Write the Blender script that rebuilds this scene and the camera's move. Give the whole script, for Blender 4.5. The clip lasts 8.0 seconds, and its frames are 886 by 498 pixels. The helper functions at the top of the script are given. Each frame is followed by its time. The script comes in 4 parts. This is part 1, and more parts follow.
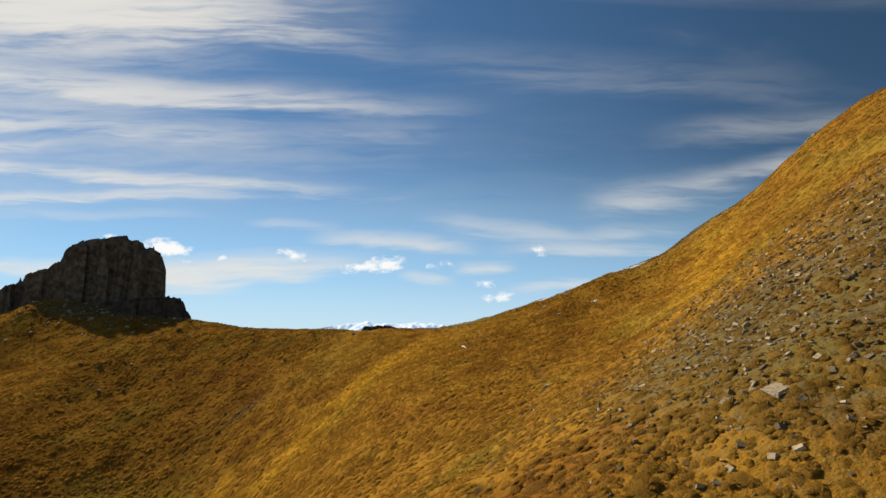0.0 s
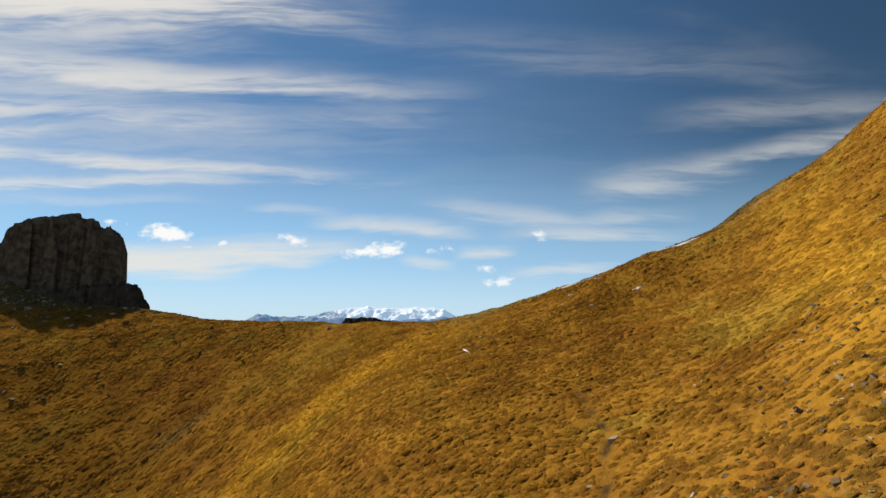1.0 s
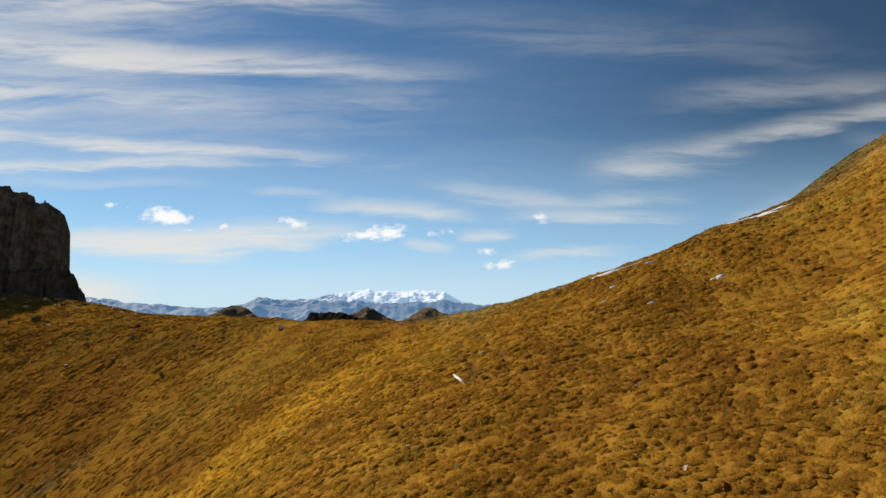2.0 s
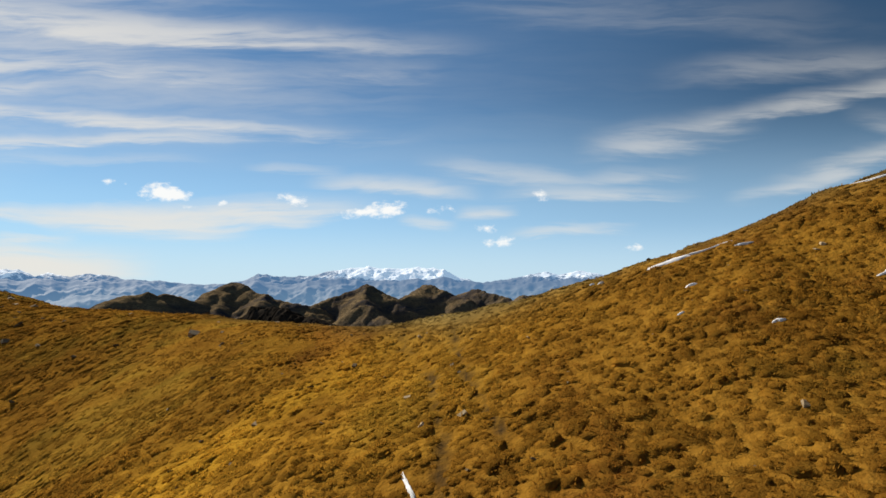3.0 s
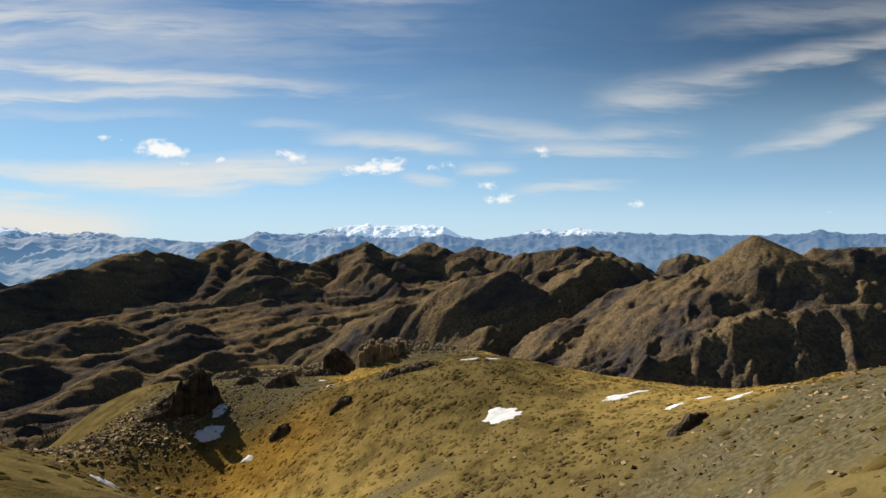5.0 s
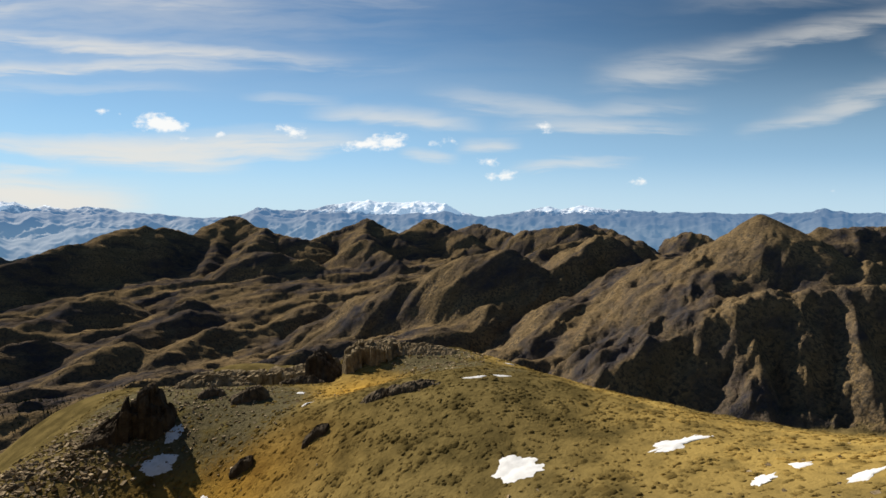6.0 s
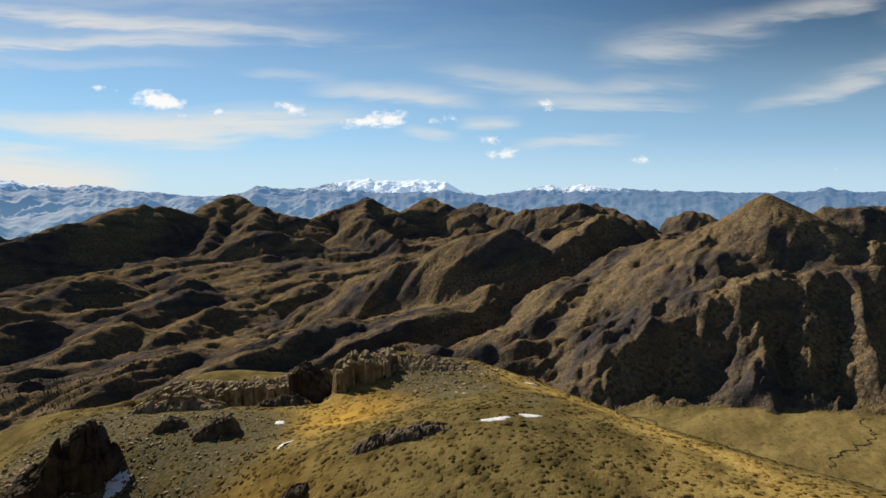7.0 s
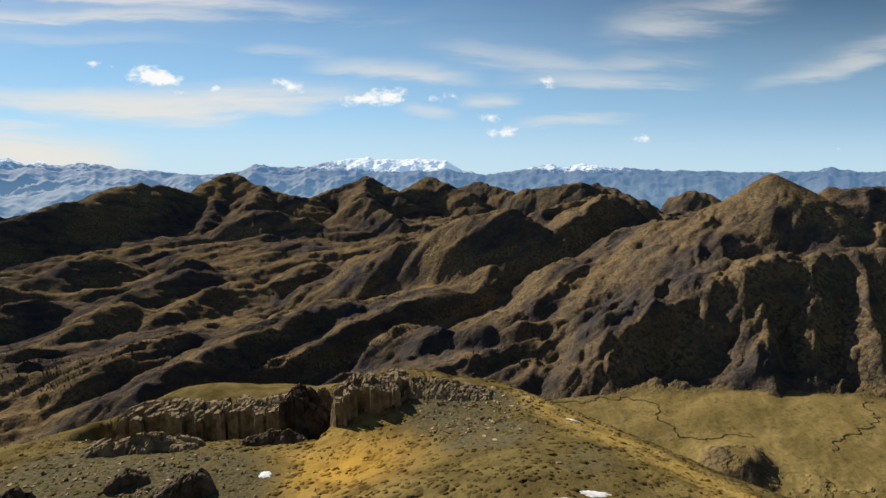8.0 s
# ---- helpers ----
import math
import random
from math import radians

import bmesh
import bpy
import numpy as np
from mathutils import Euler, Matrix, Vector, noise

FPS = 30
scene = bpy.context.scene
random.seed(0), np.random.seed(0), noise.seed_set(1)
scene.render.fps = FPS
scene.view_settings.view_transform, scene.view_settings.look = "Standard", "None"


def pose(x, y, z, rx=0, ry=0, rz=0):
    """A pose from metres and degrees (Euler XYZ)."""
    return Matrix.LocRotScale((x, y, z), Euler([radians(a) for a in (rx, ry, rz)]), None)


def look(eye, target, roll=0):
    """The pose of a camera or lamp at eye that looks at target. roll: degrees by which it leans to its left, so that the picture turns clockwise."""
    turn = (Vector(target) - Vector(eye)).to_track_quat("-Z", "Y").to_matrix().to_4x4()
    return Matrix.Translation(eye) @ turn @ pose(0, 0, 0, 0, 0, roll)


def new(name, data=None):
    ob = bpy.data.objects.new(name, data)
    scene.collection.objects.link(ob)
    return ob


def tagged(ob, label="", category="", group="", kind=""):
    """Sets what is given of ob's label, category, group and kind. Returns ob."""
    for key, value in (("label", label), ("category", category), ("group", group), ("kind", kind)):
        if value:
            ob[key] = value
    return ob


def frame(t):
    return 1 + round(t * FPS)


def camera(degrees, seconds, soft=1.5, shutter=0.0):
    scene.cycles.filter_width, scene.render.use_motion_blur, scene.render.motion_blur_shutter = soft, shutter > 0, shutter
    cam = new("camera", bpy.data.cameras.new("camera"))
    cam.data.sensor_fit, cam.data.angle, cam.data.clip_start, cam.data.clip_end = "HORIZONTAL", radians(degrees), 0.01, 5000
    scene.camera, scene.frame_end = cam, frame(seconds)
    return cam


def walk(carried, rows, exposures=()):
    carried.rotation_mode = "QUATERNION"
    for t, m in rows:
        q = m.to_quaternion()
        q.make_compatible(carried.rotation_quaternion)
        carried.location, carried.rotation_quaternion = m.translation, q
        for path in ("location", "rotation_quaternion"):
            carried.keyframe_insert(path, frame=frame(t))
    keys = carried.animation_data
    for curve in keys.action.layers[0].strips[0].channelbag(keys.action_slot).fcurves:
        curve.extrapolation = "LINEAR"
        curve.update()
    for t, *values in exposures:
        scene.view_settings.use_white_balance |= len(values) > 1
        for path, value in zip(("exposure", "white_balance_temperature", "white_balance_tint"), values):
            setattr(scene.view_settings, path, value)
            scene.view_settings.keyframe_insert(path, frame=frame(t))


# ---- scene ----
cam = camera(82.39, 8.0)
PATH = [
    (0.0, look((-0.00, 0.00, 0.00), (0.034, 98.422, 17.696), -0.01)),
    (0.5, look((0.19, 6.46, 0.57), (0.181, 105.143, 16.753), -0.08)),
    (1.0, look((0.45, 13.06, 1.22), (0.374, 111.968, 15.953), -0.11)),
    (1.5, look((0.86, 19.88, 1.93), (0.765, 119.015, 15.061), -0.12)),
    (2.0, look((1.45, 26.84, 2.55), (1.200, 126.194, 13.944), -0.19)),
    (2.5, look((2.12, 33.13, 3.16), (1.814, 132.704, 12.421), -0.18)),
    (3.0, look((2.81, 38.97, 3.75), (2.603, 138.728, 10.660), -0.08)),
    (3.5, look((3.60, 45.37, 4.38), (3.415, 145.259, 9.152), -0.06)),
    (4.0, look((4.34, 51.98, 5.06), (4.202, 151.951, 7.586), -0.11)),
    (4.5, look((4.89, 57.77, 5.64), (4.718, 157.774, 6.040), -0.09)),
    (5.0, look((5.40, 63.67, 6.20), (5.111, 163.662, 4.639), -0.15)),
    (5.5, look((5.64, 69.71, 6.95), (5.230, 169.641, 3.177), -0.05)),
    (6.0, look((5.53, 75.82, 7.81), (5.043, 175.630, 1.668), 0.16)),
    (6.5, look((5.17, 82.08, 8.56), (4.638, 181.739, 0.324), 0.18)),
    (7.0, look((4.50, 88.28, 9.23), (3.945, 187.745, -1.125), 0.20)),
    (7.5, look((3.44, 94.23, 9.92), (2.935, 193.456, -2.464), 0.29)),
    (8.0, look((2.16, 100.00, 10.62), (1.701, 198.951, -3.818), 0.33)),
]
walk(cam, PATH)

# ---- light ----
SUN_AZ, SUN_EL = radians(-48), radians(32)   # ahead and to the left of the flight, low
sun = new("sun", bpy.data.lights.new("sun", "SUN"))
sun.data.energy, sun.data.angle, sun.data.color = 4.9, radians(0.5), (1.0, 0.885, 0.72)
sun_way = Vector((math.sin(SUN_AZ) * math.cos(SUN_EL), math.cos(SUN_AZ) * math.cos(SUN_EL), math.sin(SUN_EL)))
sun.matrix_world = look(sun_way * 300, (0, 0, 0))
scene.view_settings.exposure = 0.5


class Nodes:
    """Short hand for node trees."""

    def __init__(self, tree):
        self.tree = tree
        tree.nodes.clear()

    def add(self, kind, **values):
        node = self.tree.nodes.new(kind)
        for key, value in values.items():
            setattr(node, key, value)
        return node

    def link(self, a, b):
        self.tree.links.new(a, b)

    def put(self, socket, value):
        if hasattr(value, "is_output"):
            self.link(value, socket)
        else:
            socket.default_value = value

    def math(self, op, a, b=0.0, c=0.0, clamp=False):
        node = self.add("ShaderNodeMath", operation=op, use_clamp=clamp)
        for socket, value in zip(node.inputs, (a, b, c)):
            self.put(socket, value)
        return node.outputs[0]

    def mix(self, f, a, b, blend="MIX"):
        node = self.add("ShaderNodeMix", data_type="RGBA", blend_type=blend)
        self.put(node.inputs[0], f)
        for socket, value in ((node.inputs[6], a), (node.inputs[7], b)):
            self.put(socket, value if hasattr(value, "is_output") else (*value, 1.0))
        return node.outputs[2]

    def ramp(self, value, low, high, smooth=True):
        node = self.add("ShaderNodeMapRange", interpolation_type="SMOOTHSTEP" if smooth else "LINEAR")
        self.put(node.inputs[0], value)
        self.put(node.inputs[1], low)
        self.put(node.inputs[2], high)
        return node.outputs[0]

    def noise(self, vector, scale, detail=4.0, rough=0.55, warp=0.0):
        node = self.add("ShaderNodeTexNoise")
        self.put(node.inputs["Vector"], vector)
        node.inputs["Scale"].default_value = scale
        node.inputs["Detail"].default_value = detail
        node.inputs["Roughness"].default_value = rough
        node.inputs["Distortion"].default_value = warp
        return node.outputs[0]

    def join(self, x, y, z):
        node = self.add("ShaderNodeCombineXYZ")
        for socket, value in zip(node.inputs, (x, y, z)):
            self.put(socket, value)
        return node.outputs[0]


# ---- sky: clear blue, high thin streaks and a few small fair-weather puffs ----
def build_sky():
    world = bpy.data.worlds.new("sky")
    scene.world = world
    world.use_nodes = True
    n = Nodes(world.node_tree)
    sky = n.add("ShaderNodeTexSky", sky_type="NISHITA", sun_disc=False, sun_elevation=SUN_EL, sun_rotation=SUN_AZ,
                altitude=2300, air_density=1.0, dust_density=0.0, ozone_density=1.2)
    place = n.add("ShaderNodeTexCoord").outputs["Generated"]
    split = n.add("ShaderNodeSeparateXYZ")
    n.link(place, split.inputs[0])
    ahead = n.math("ADD", n.math("ABSOLUTE", split.outputs[1]), 0.02)
    u, v = n.math("DIVIDE", split.outputs[0], ahead), n.math("DIVIDE", split.outputs[2], ahead)

    def blob(u0, v0, ru, rv, lean=0.0):
        """One where a cloud's heart is, nought at its edge; lean: rise per unit to the right."""
        du = n.math("SUBTRACT", u, u0)
        dv = n.math("SUBTRACT", n.math("SUBTRACT", v, v0), n.math("MULTIPLY", du, lean))
        a, b = n.math("DIVIDE", du, ru), n.math("DIVIDE", dv, rv)
        d = n.math("SQRT", n.math("ADD", n.math("MULTIPLY", a, a), n.math("MULTIPLY", b, b)))
        return n.math("SUBTRACT", 1.0, d, clamp=True)

    def total(rows):
        out = 0.0
        for *shape, weight in rows:
            out = n.math("MULTIPLY_ADD", blob(*shape), weight, out)
        return out

    # streaks: thin ice cloud drawn out sideways, torn into fibres
    bend = n.noise(n.join(n.math("MULTIPLY", u, 3.2), n.math("MULTIPLY", v, 8.0), 6.4), 1.0, 4.0, 0.55)
    fan = n.math("MULTIPLY_ADD", n.math("SUBTRACT", bend, 0.5), 0.050, v)
    fibre = n.noise(n.join(n.math("MULTIPLY", u, 2.6), n.math("MULTIPLY", fan, 26.0), 0.3), 1.0, 6.0, 0.58, 0.4)
    broad = n.noise(n.join(n.math("MULTIPLY", u, 1.6), n.math("MULTIPLY", fan, 6.0), 4.7), 1.0, 4.0, 0.5, 0.4)
    hair = n.noise(n.join(n.math("MULTIPLY", u, 9.0), n.math("MULTIPLY", fan, 80.0), 9.1), 1.0, 4.0, 0.6)
    weave = n.math("MULTIPLY_ADD", n.math("SUBTRACT", hair, 0.5), 0.30, fibre)
    line = n.math("MULTIPLY_ADD", n.math("SUBTRACT", weave, 0.5), 0.050, fan)

    def band(u0, v0, u1, v1, over, under):
        """A streak between two ends: one along its line, fading over so far above it, under so far below, and towards the ends."""
        s = n.math("DIVIDE", n.math("SUBTRACT", u, u0), u1 - u0)
        off = n.math("SUBTRACT", line, n.math("MULTIPLY_ADD", s, v1 - v0, v0))
        up, down = n.math("DIVIDE", off, 1.5 * over), n.math("DIVIDE", off, -1.5 * under)
        body = n.ramp(n.math("MAXIMUM", up, down), 1.25, 0.0)
        tips = n.math("MULTIPLY", n.ramp(s, -0.04, 0.34), n.ramp(s, 1.04, 0.62))
        return n.math("MULTIPLY", body, tips)

    def bands(rows):
        out = 0.0
        for *shape, weight in rows:
            out = n.math("MULTIPLY_ADD", band(*shape), weight, out)
        return out

    west = bands([
        (-1.60, 0.755, -0.10, 0.622, 0.085, 0.030, 2.10), (-1.60, 0.770, -0.35, 0.640, 0.120, 0.070, 1.60), (-1.40, 0.555, -0.10, 0.460, 0.036, 0.013, 1.10),
        (-0.639, 0.500, 0.091, 0.477, 0.018, 0.015, 0.35), (-1.200, 0.452, -0.330, 0.399, 0.022, 0.012, 0.65), (-1.100, 0.384, -0.752, 0.391, 0.013, 0.011, 0.60),
        (-1.300, 0.370, -0.050, 0.288, 0.009, 0.012, 1.15), (-0.865, 0.325, -0.562, 0.318, 0.006, 0.006, 0.40), (-1.250, 0.264, -0.270, 0.297, 0.011, 0.008, 1.10),
        (-0.945, 0.246, -0.440, 0.246, 0.009, 0.007, 0.25), (-0.312, 0.421, 0.019, 0.431, 0.018, 0.015, 0.22), (-0.274, 0.199, 0.080, 0.171, 0.016, 0.011, 0.85)])
    low = bands([
        (-0.397, 0.230, -0.185, 0.221, 0.011, 0.009, 0.20), (-0.950, 0.132, -0.110, 0.144, 0.019, 0.017, 1.05), (-0.783, 0.117, -0.369, 0.114, 0.011, 0.016, 0.50),
        (-0.988, 0.131, -0.790, 0.133, 0.009, 0.008, 0.80), (-0.888, 0.086, -0.702, 0.086, 0.007, 0.007, 0.75), (-1.281, 0.044, -0.560, 0.034, 0.026, 0.020, 1.80),
        (-0.093, 0.121, 0.030, 0.111, 0.009, 0.009, 0.55), (0.017, 0.133, 0.149, 0.135, 0.009, 0.008, 0.50), (0.107, 0.082, 0.380, 0.111, 0.010, 0.009, 0.45)])
    east = bands([
        (-0.279, 0.605, 0.929, 0.474, 0.050, 0.030, 0.24), (-0.059, 0.236, 0.360, 0.191, 0.017, 0.017, 0.85), (0.264, 0.207, 0.508, 0.224, 0.015, 0.012, 0.70),
        (0.086, 0.171, 0.508, 0.175, 0.012, 0.010, 1.15), (0.256, 0.260, 0.646, 0.314, 0.032, 0.019, 1.00), (0.456, 0.309, 1.139, 0.436, 0.020, 0.014, 1.10),
        (0.402, 0.411, 1.051, 0.449, 0.024, 0.020, 0.45), (0.542, 0.171, 0.737, 0.207, 0.009, 0.010, 0.65), (0.576, 0.175, 1.200, 0.340, 0.022, 0.014, 1.20),
        (0.778, 0.329, 1.078, 0.264, 0.026, 0.014, 0.45)])
    thin = n.math("ADD", n.math("MULTIPLY_ADD", low, 1.9, west), n.math("MULTIPLY", east, 0.55))
    thin = n.math("MULTIPLY", thin, n.math("MULTIPLY_ADD", n.ramp(weave, 0.32, 0.68), 0.85, 0.18))
    veil = total([(-0.75, 0.440, 0.75, 0.190, -0.05, 0.50), (-1.50, 0.550, 1.00, 0.500, 0.0, 1.0), (-0.30, 0.400, 0.90, 0.220, -0.05, 0.10), (0.10, 0.850, 1.2, 0.120, -0.1, 0.4)])
    wide = n.math("MULTIPLY", veil, n.ramp(n.math("MULTIPLY_ADD", weave, 0.6, n.math("MULTIPLY", broad, 0.4)), 0.26, 0.70))
    loose = n.math("MULTIPLY", n.ramp(broad, 0.52, 0.80), n.ramp(v, 0.12, 0.40))
    high = n.math("ADD", n.math("ADD", thin, wide), n.math("MULTIPLY", loose, 0.07))
    high = n.math("MULTIPLY", n.math("SUBTRACT", 1.0, n.math("EXPONENT", n.math("MULTIPLY", high, -1.25))), 0.92, clamp=True)
    # puffs
    lumps = n.noise(n.join(n.math("MULTIPLY", u, 38.0), n.math("MULTIPLY", v, 60.0), 2.0), 1.0, 5.0, 0.6)
    heap = total([
        (-0.555, 0.180, 0.050, 0.026, -0.05, 1.2), (-0.520, 0.174, 0.045, 0.016, -0.15, 1.1), (-0.293, 0.164, 0.042, 0.018, -0.1, 0.9),
        (-0.110, 0.145, 0.052, 0.022, 0.06, 1.2), (-0.170, 0.139, 0.060, 0.014, 0.05, 0.9), (-0.655, 0.200, 0.018, 0.011, 0.0, 0.9),
        (-0.621, 0.196, 0.010, 0.007, 0.0, 0.8), (-0.434, 0.159, 0.015, 0.008, 0.0, 0.8), (-0.492, 0.150, 0.022, 0.007, 0.0, 0.8),
        (-0.006, 0.144, 0.034, 0.014, 0.0, 0.65), (0.085, 0.108, 0.036, 0.013, 0.0, 0.8), (0.105, 0.081, 0.060, 0.014, 0.03, 0.8),
        (0.365, 0.071, 0.026, 0.013, 0.0, 0.85), (0.190, 0.174, 0.030, 0.016, 0.0, 0.8), (0.727, 0.051, 0.030, 0.008, 0.0, 0.35)])
    puffs = n.ramp(n.math("ADD", heap, n.math("MULTIPLY_ADD", lumps, 2.6, -1.4)), 0.12, 0.95)
    puffs = n.math("MULTIPLY", puffs, n.ramp(heap, 0.0, 0.18))
    deep = n.add("ShaderNodeHueSaturation")
    n.link(sky.outputs[0], deep.inputs["Color"])
    deep.inputs["Saturation"].default_value, deep.inputs["Value"].default_value = 1.17, 0.93
    # the blue is deepest at right angles to the sun
    toward = n.add("ShaderNodeVectorMath", operation="DOT_PRODUCT")
    n.link(place, toward.inputs[0])
    toward.inputs[1].default_value = sun_way
    depth = n.math("MULTIPLY_ADD", n.ramp(toward.outputs["Value"], 0.0, 0.8), 0.42, 0.49)
    air = n.mix(1.0, deep.outputs[0], n.mix(1.0, (0.95, 1.0, 0.94), n.join(depth, depth, depth), "MULTIPLY"), "MULTIPLY")
    air = n.mix(n.math("MULTIPLY", n.ramp(v, 0.40, 0.0), 0.80), air, (3.5, 5.8, 8.2))   # pale air low down
    air = n.mix(n.math("MULTIPLY", n.ramp(v, 0.13, 0.0), 0.65), air, (5.5, 7.0, 7.7))
    clouded = n.mix(high, air, (7.4, 7.1, 6.5))
    clouded = n.mix(n.math("MULTIPLY", puffs, 0.92), clouded, (9.0, 8.9, 8.6))
    back = n.add("ShaderNodeBackground")
    n.link(clouded, back.inputs[0])
    back.inputs[1].default_value = 0.0793
    n.link(back.outputs[0], n.add("ShaderNodeOutputWorld").inputs[0])


build_sky()


# ---- land forms ----
def grain(x, y, seed=0):
    """Smooth gradient noise, about -0.7 to 0.7, one wave a unit."""
    i, j = np.floor(x).astype(np.int64), np.floor(y).astype(np.int64)
    fx, fy = x - i, y - j

    def corner(a, b):
        h = ((i + a) * 374761393 + (j + b) * 668265263 + seed * 974634777) & 0xFFFFFFFF
        h = ((h ^ (h >> 13)) * 1274126177) & 0xFFFFFFFF
        angle = ((h ^ (h >> 16)) & 0xFFFF) * (2 * np.pi / 65536)
        return np.cos(angle) * (fx - a) + np.sin(angle) * (fy - b)

    sx, sy = fx * fx * fx * (fx * (fx * 6 - 15) + 10), fy * fy * fy * (fy * (fy * 6 - 15) + 10)
    top, low = corner(0, 1) * (1 - sx) + corner(1, 1) * sx, corner(0, 0) * (1 - sx) + corner(1, 0) * sx
    return low * (1 - sy) + top * sy


def layered(x, y, scale, octaves, seed=0, gain=0.5, ridged=False):
    out, size = 0.0, 1.0
    for k in range(octaves):
        g = grain(x / scale, y / scale, seed + 31 * k)
        out = out + size * (0.5 - 2.0 * np.abs(g) if ridged else g)
        scale, size = scale / 2.03, size * gain
    return out


def cells(x, y, seed=0):
    """Nearest cell of a jittered lattice: a random number for it, the way to its heart, and the gap to the next."""
    i, j = np.floor(x).astype(np.int64), np.floor(y).astype(np.int64)
    best, second = np.full(x.shape, 9.0), np.full(x.shape, 9.0)
    rnd, dx, dy = np.zeros(x.shape), np.zeros(x.shape), np.zeros(x.shape)
    for a in (-1, 0, 1):
        for b in (-1, 0, 1):
            h = ((i + a) * 374761393 + (j + b) * 668265263 + seed * 974634777) & 0xFFFFFFFF
            h = ((h ^ (h >> 13)) * 1274126177) & 0xFFFFFFFF
            r1, r2, r3 = (h & 1023) / 1023.0, ((h >> 10) & 1023) / 1023.0, ((h >> 20) & 1023) / 1023.0
            ex, ey = x - (i + a + 0.15 + 0.7 * r1), y - (j + b + 0.15 + 0.7 * r2)
            d = np.hypot(ex, ey)
            near_one = d < best
            second = np.where(near_one, best, np.minimum(second, d))
            rnd, dx, dy = np.where(near_one, r3, rnd), np.where(near_one, ex, dx), np.where(near_one, ey, dy)
            best = np.where(near_one, d, best)
    return rnd, dx, dy, second - best


def smooth(a, b, t):
    s = np.clip((t - a) / (b - a), 0, 1)
    return s * s * (3 - 2 * s)


# The saddle, its two flanks and the spur beyond it: broad swells about 15 m apart on a tilted plane.
SOUTH_SWELLS = {
    -6: (-9.8, -4.7, -4.6, -11.3, -14.0, -9.8, -8.8, -7.7, -4.2, -5.0),
    9: (-7.6, -3.6, -1.2, -2.1, -3.1, 2.1, 0.8, -0.1, 1.3, -2.5),
    24: (-3.2, -2.2, -0.7, -1.0, -4.8, -4.6, -2.2, 5.9, 2.6, -3.1),
    39: (1.6, -0.0, -0.1, -3.6, -6.8, 3.5, -1.1, -1.5, 4.2, 4.0),
    54: (5.5, 2.1, 4.4, 1.4, 0.3, 1.1, 1.5, 2.4, 6.3, 12.5),
    69: (6.8, 3.1, 6.4, 0.8, 4.4, 4.5, 5.5, 5.0, 3.4, 9.4),
    84: (10.6, 8.2, 7.6, 10.3, 8.9, 5.2, -6.6, 3.3, 0.6, 0.3),
}
NORTH_SWELLS = {
    99: (16.5, 15.4, 11.9, 7.4, -1.9, -1.5, 2.1, 1.5, 1.4, 1.2),
    114: (14.8, 7.6, 3.9, 5.6, -6.0, 0.4, 0.8, 0.3, -1.0, -2.1),
    129: (7.8, -0.6, -2.6, 4.6, 3.0, 6.9, 4.8, 1.1, 0.8, -9.3),
    144: (0.1, -0.1, 7.1, 5.5, 7.5, -3.3, 3.1, -0.5, -1.8, -15.9),
    159: (-4.7, -0.5, 9.0, 3.3, -1.1, 9.7, 6.5, -0.1, -1.5, -16.5),
    174: (-8.1, -4.7, 0.9, 10.7, 3.1, 6.8, -3.1, -7.8, -6.5, -20.4),
    189: (-10.0, -4.6, -5.2, 3.1, 5.0, -1.0, -9.1, -7.0, -9.3, -29.0),
}
SWELL_X, SWELL_R = range(-86, 62, 16), 11.5


# Shorter folds along the crest, 7 m apart.
CREST_FOLDS = {
    52: (0.08, 0.02, 0.07, 0.16, -0.30, -1.12, -0.15, 0.05),
    59: (0.21, 0.07, -0.74, -0.25, 0.65, 0.36, -0.50, -0.60),
    66: (-0.45, 0.78, -0.15, 0.70, -0.97, 0.38, -0.61, 1.28),
    73: (0.03, 0.12, -0.51, -0.49, -0.44, 0.16, 0.0, 0.54),
}


def folds(x, y):
    out = 0.0
    for row, heights in CREST_FOLDS.items():
        for k, rise in enumerate(heights):
            out = out + rise * np.exp(-((y - row) ** 2 + (x + 15 - 7 * k) ** 2) / 42.3)
    return out


def hill(x, y):
    cx, cy = np.clip(x, -92, 64), np.clip(y, -12, 186)
    out = 3.9 + 12.4 * cx / 50 + (-19.2) * cy / 100
    bells = [np.exp(-((cx - column) ** 2) / (2 * SWELL_R**2)) for column in SWELL_X]
    for row, heights in (*SOUTH_SWELLS.items(), *NORTH_SWELLS.items()):
        ey = np.exp(-((cy - row) ** 2) / (2 * SWELL_R**2))
        out = out + ey * sum(rise * bell for rise, bell in zip(heights, bells))
    away = np.hypot(x - cx, y - cy)
    return out - 0.62 * away + 0.00012 * np.minimum(away, 500.0) ** 2 * 1.5


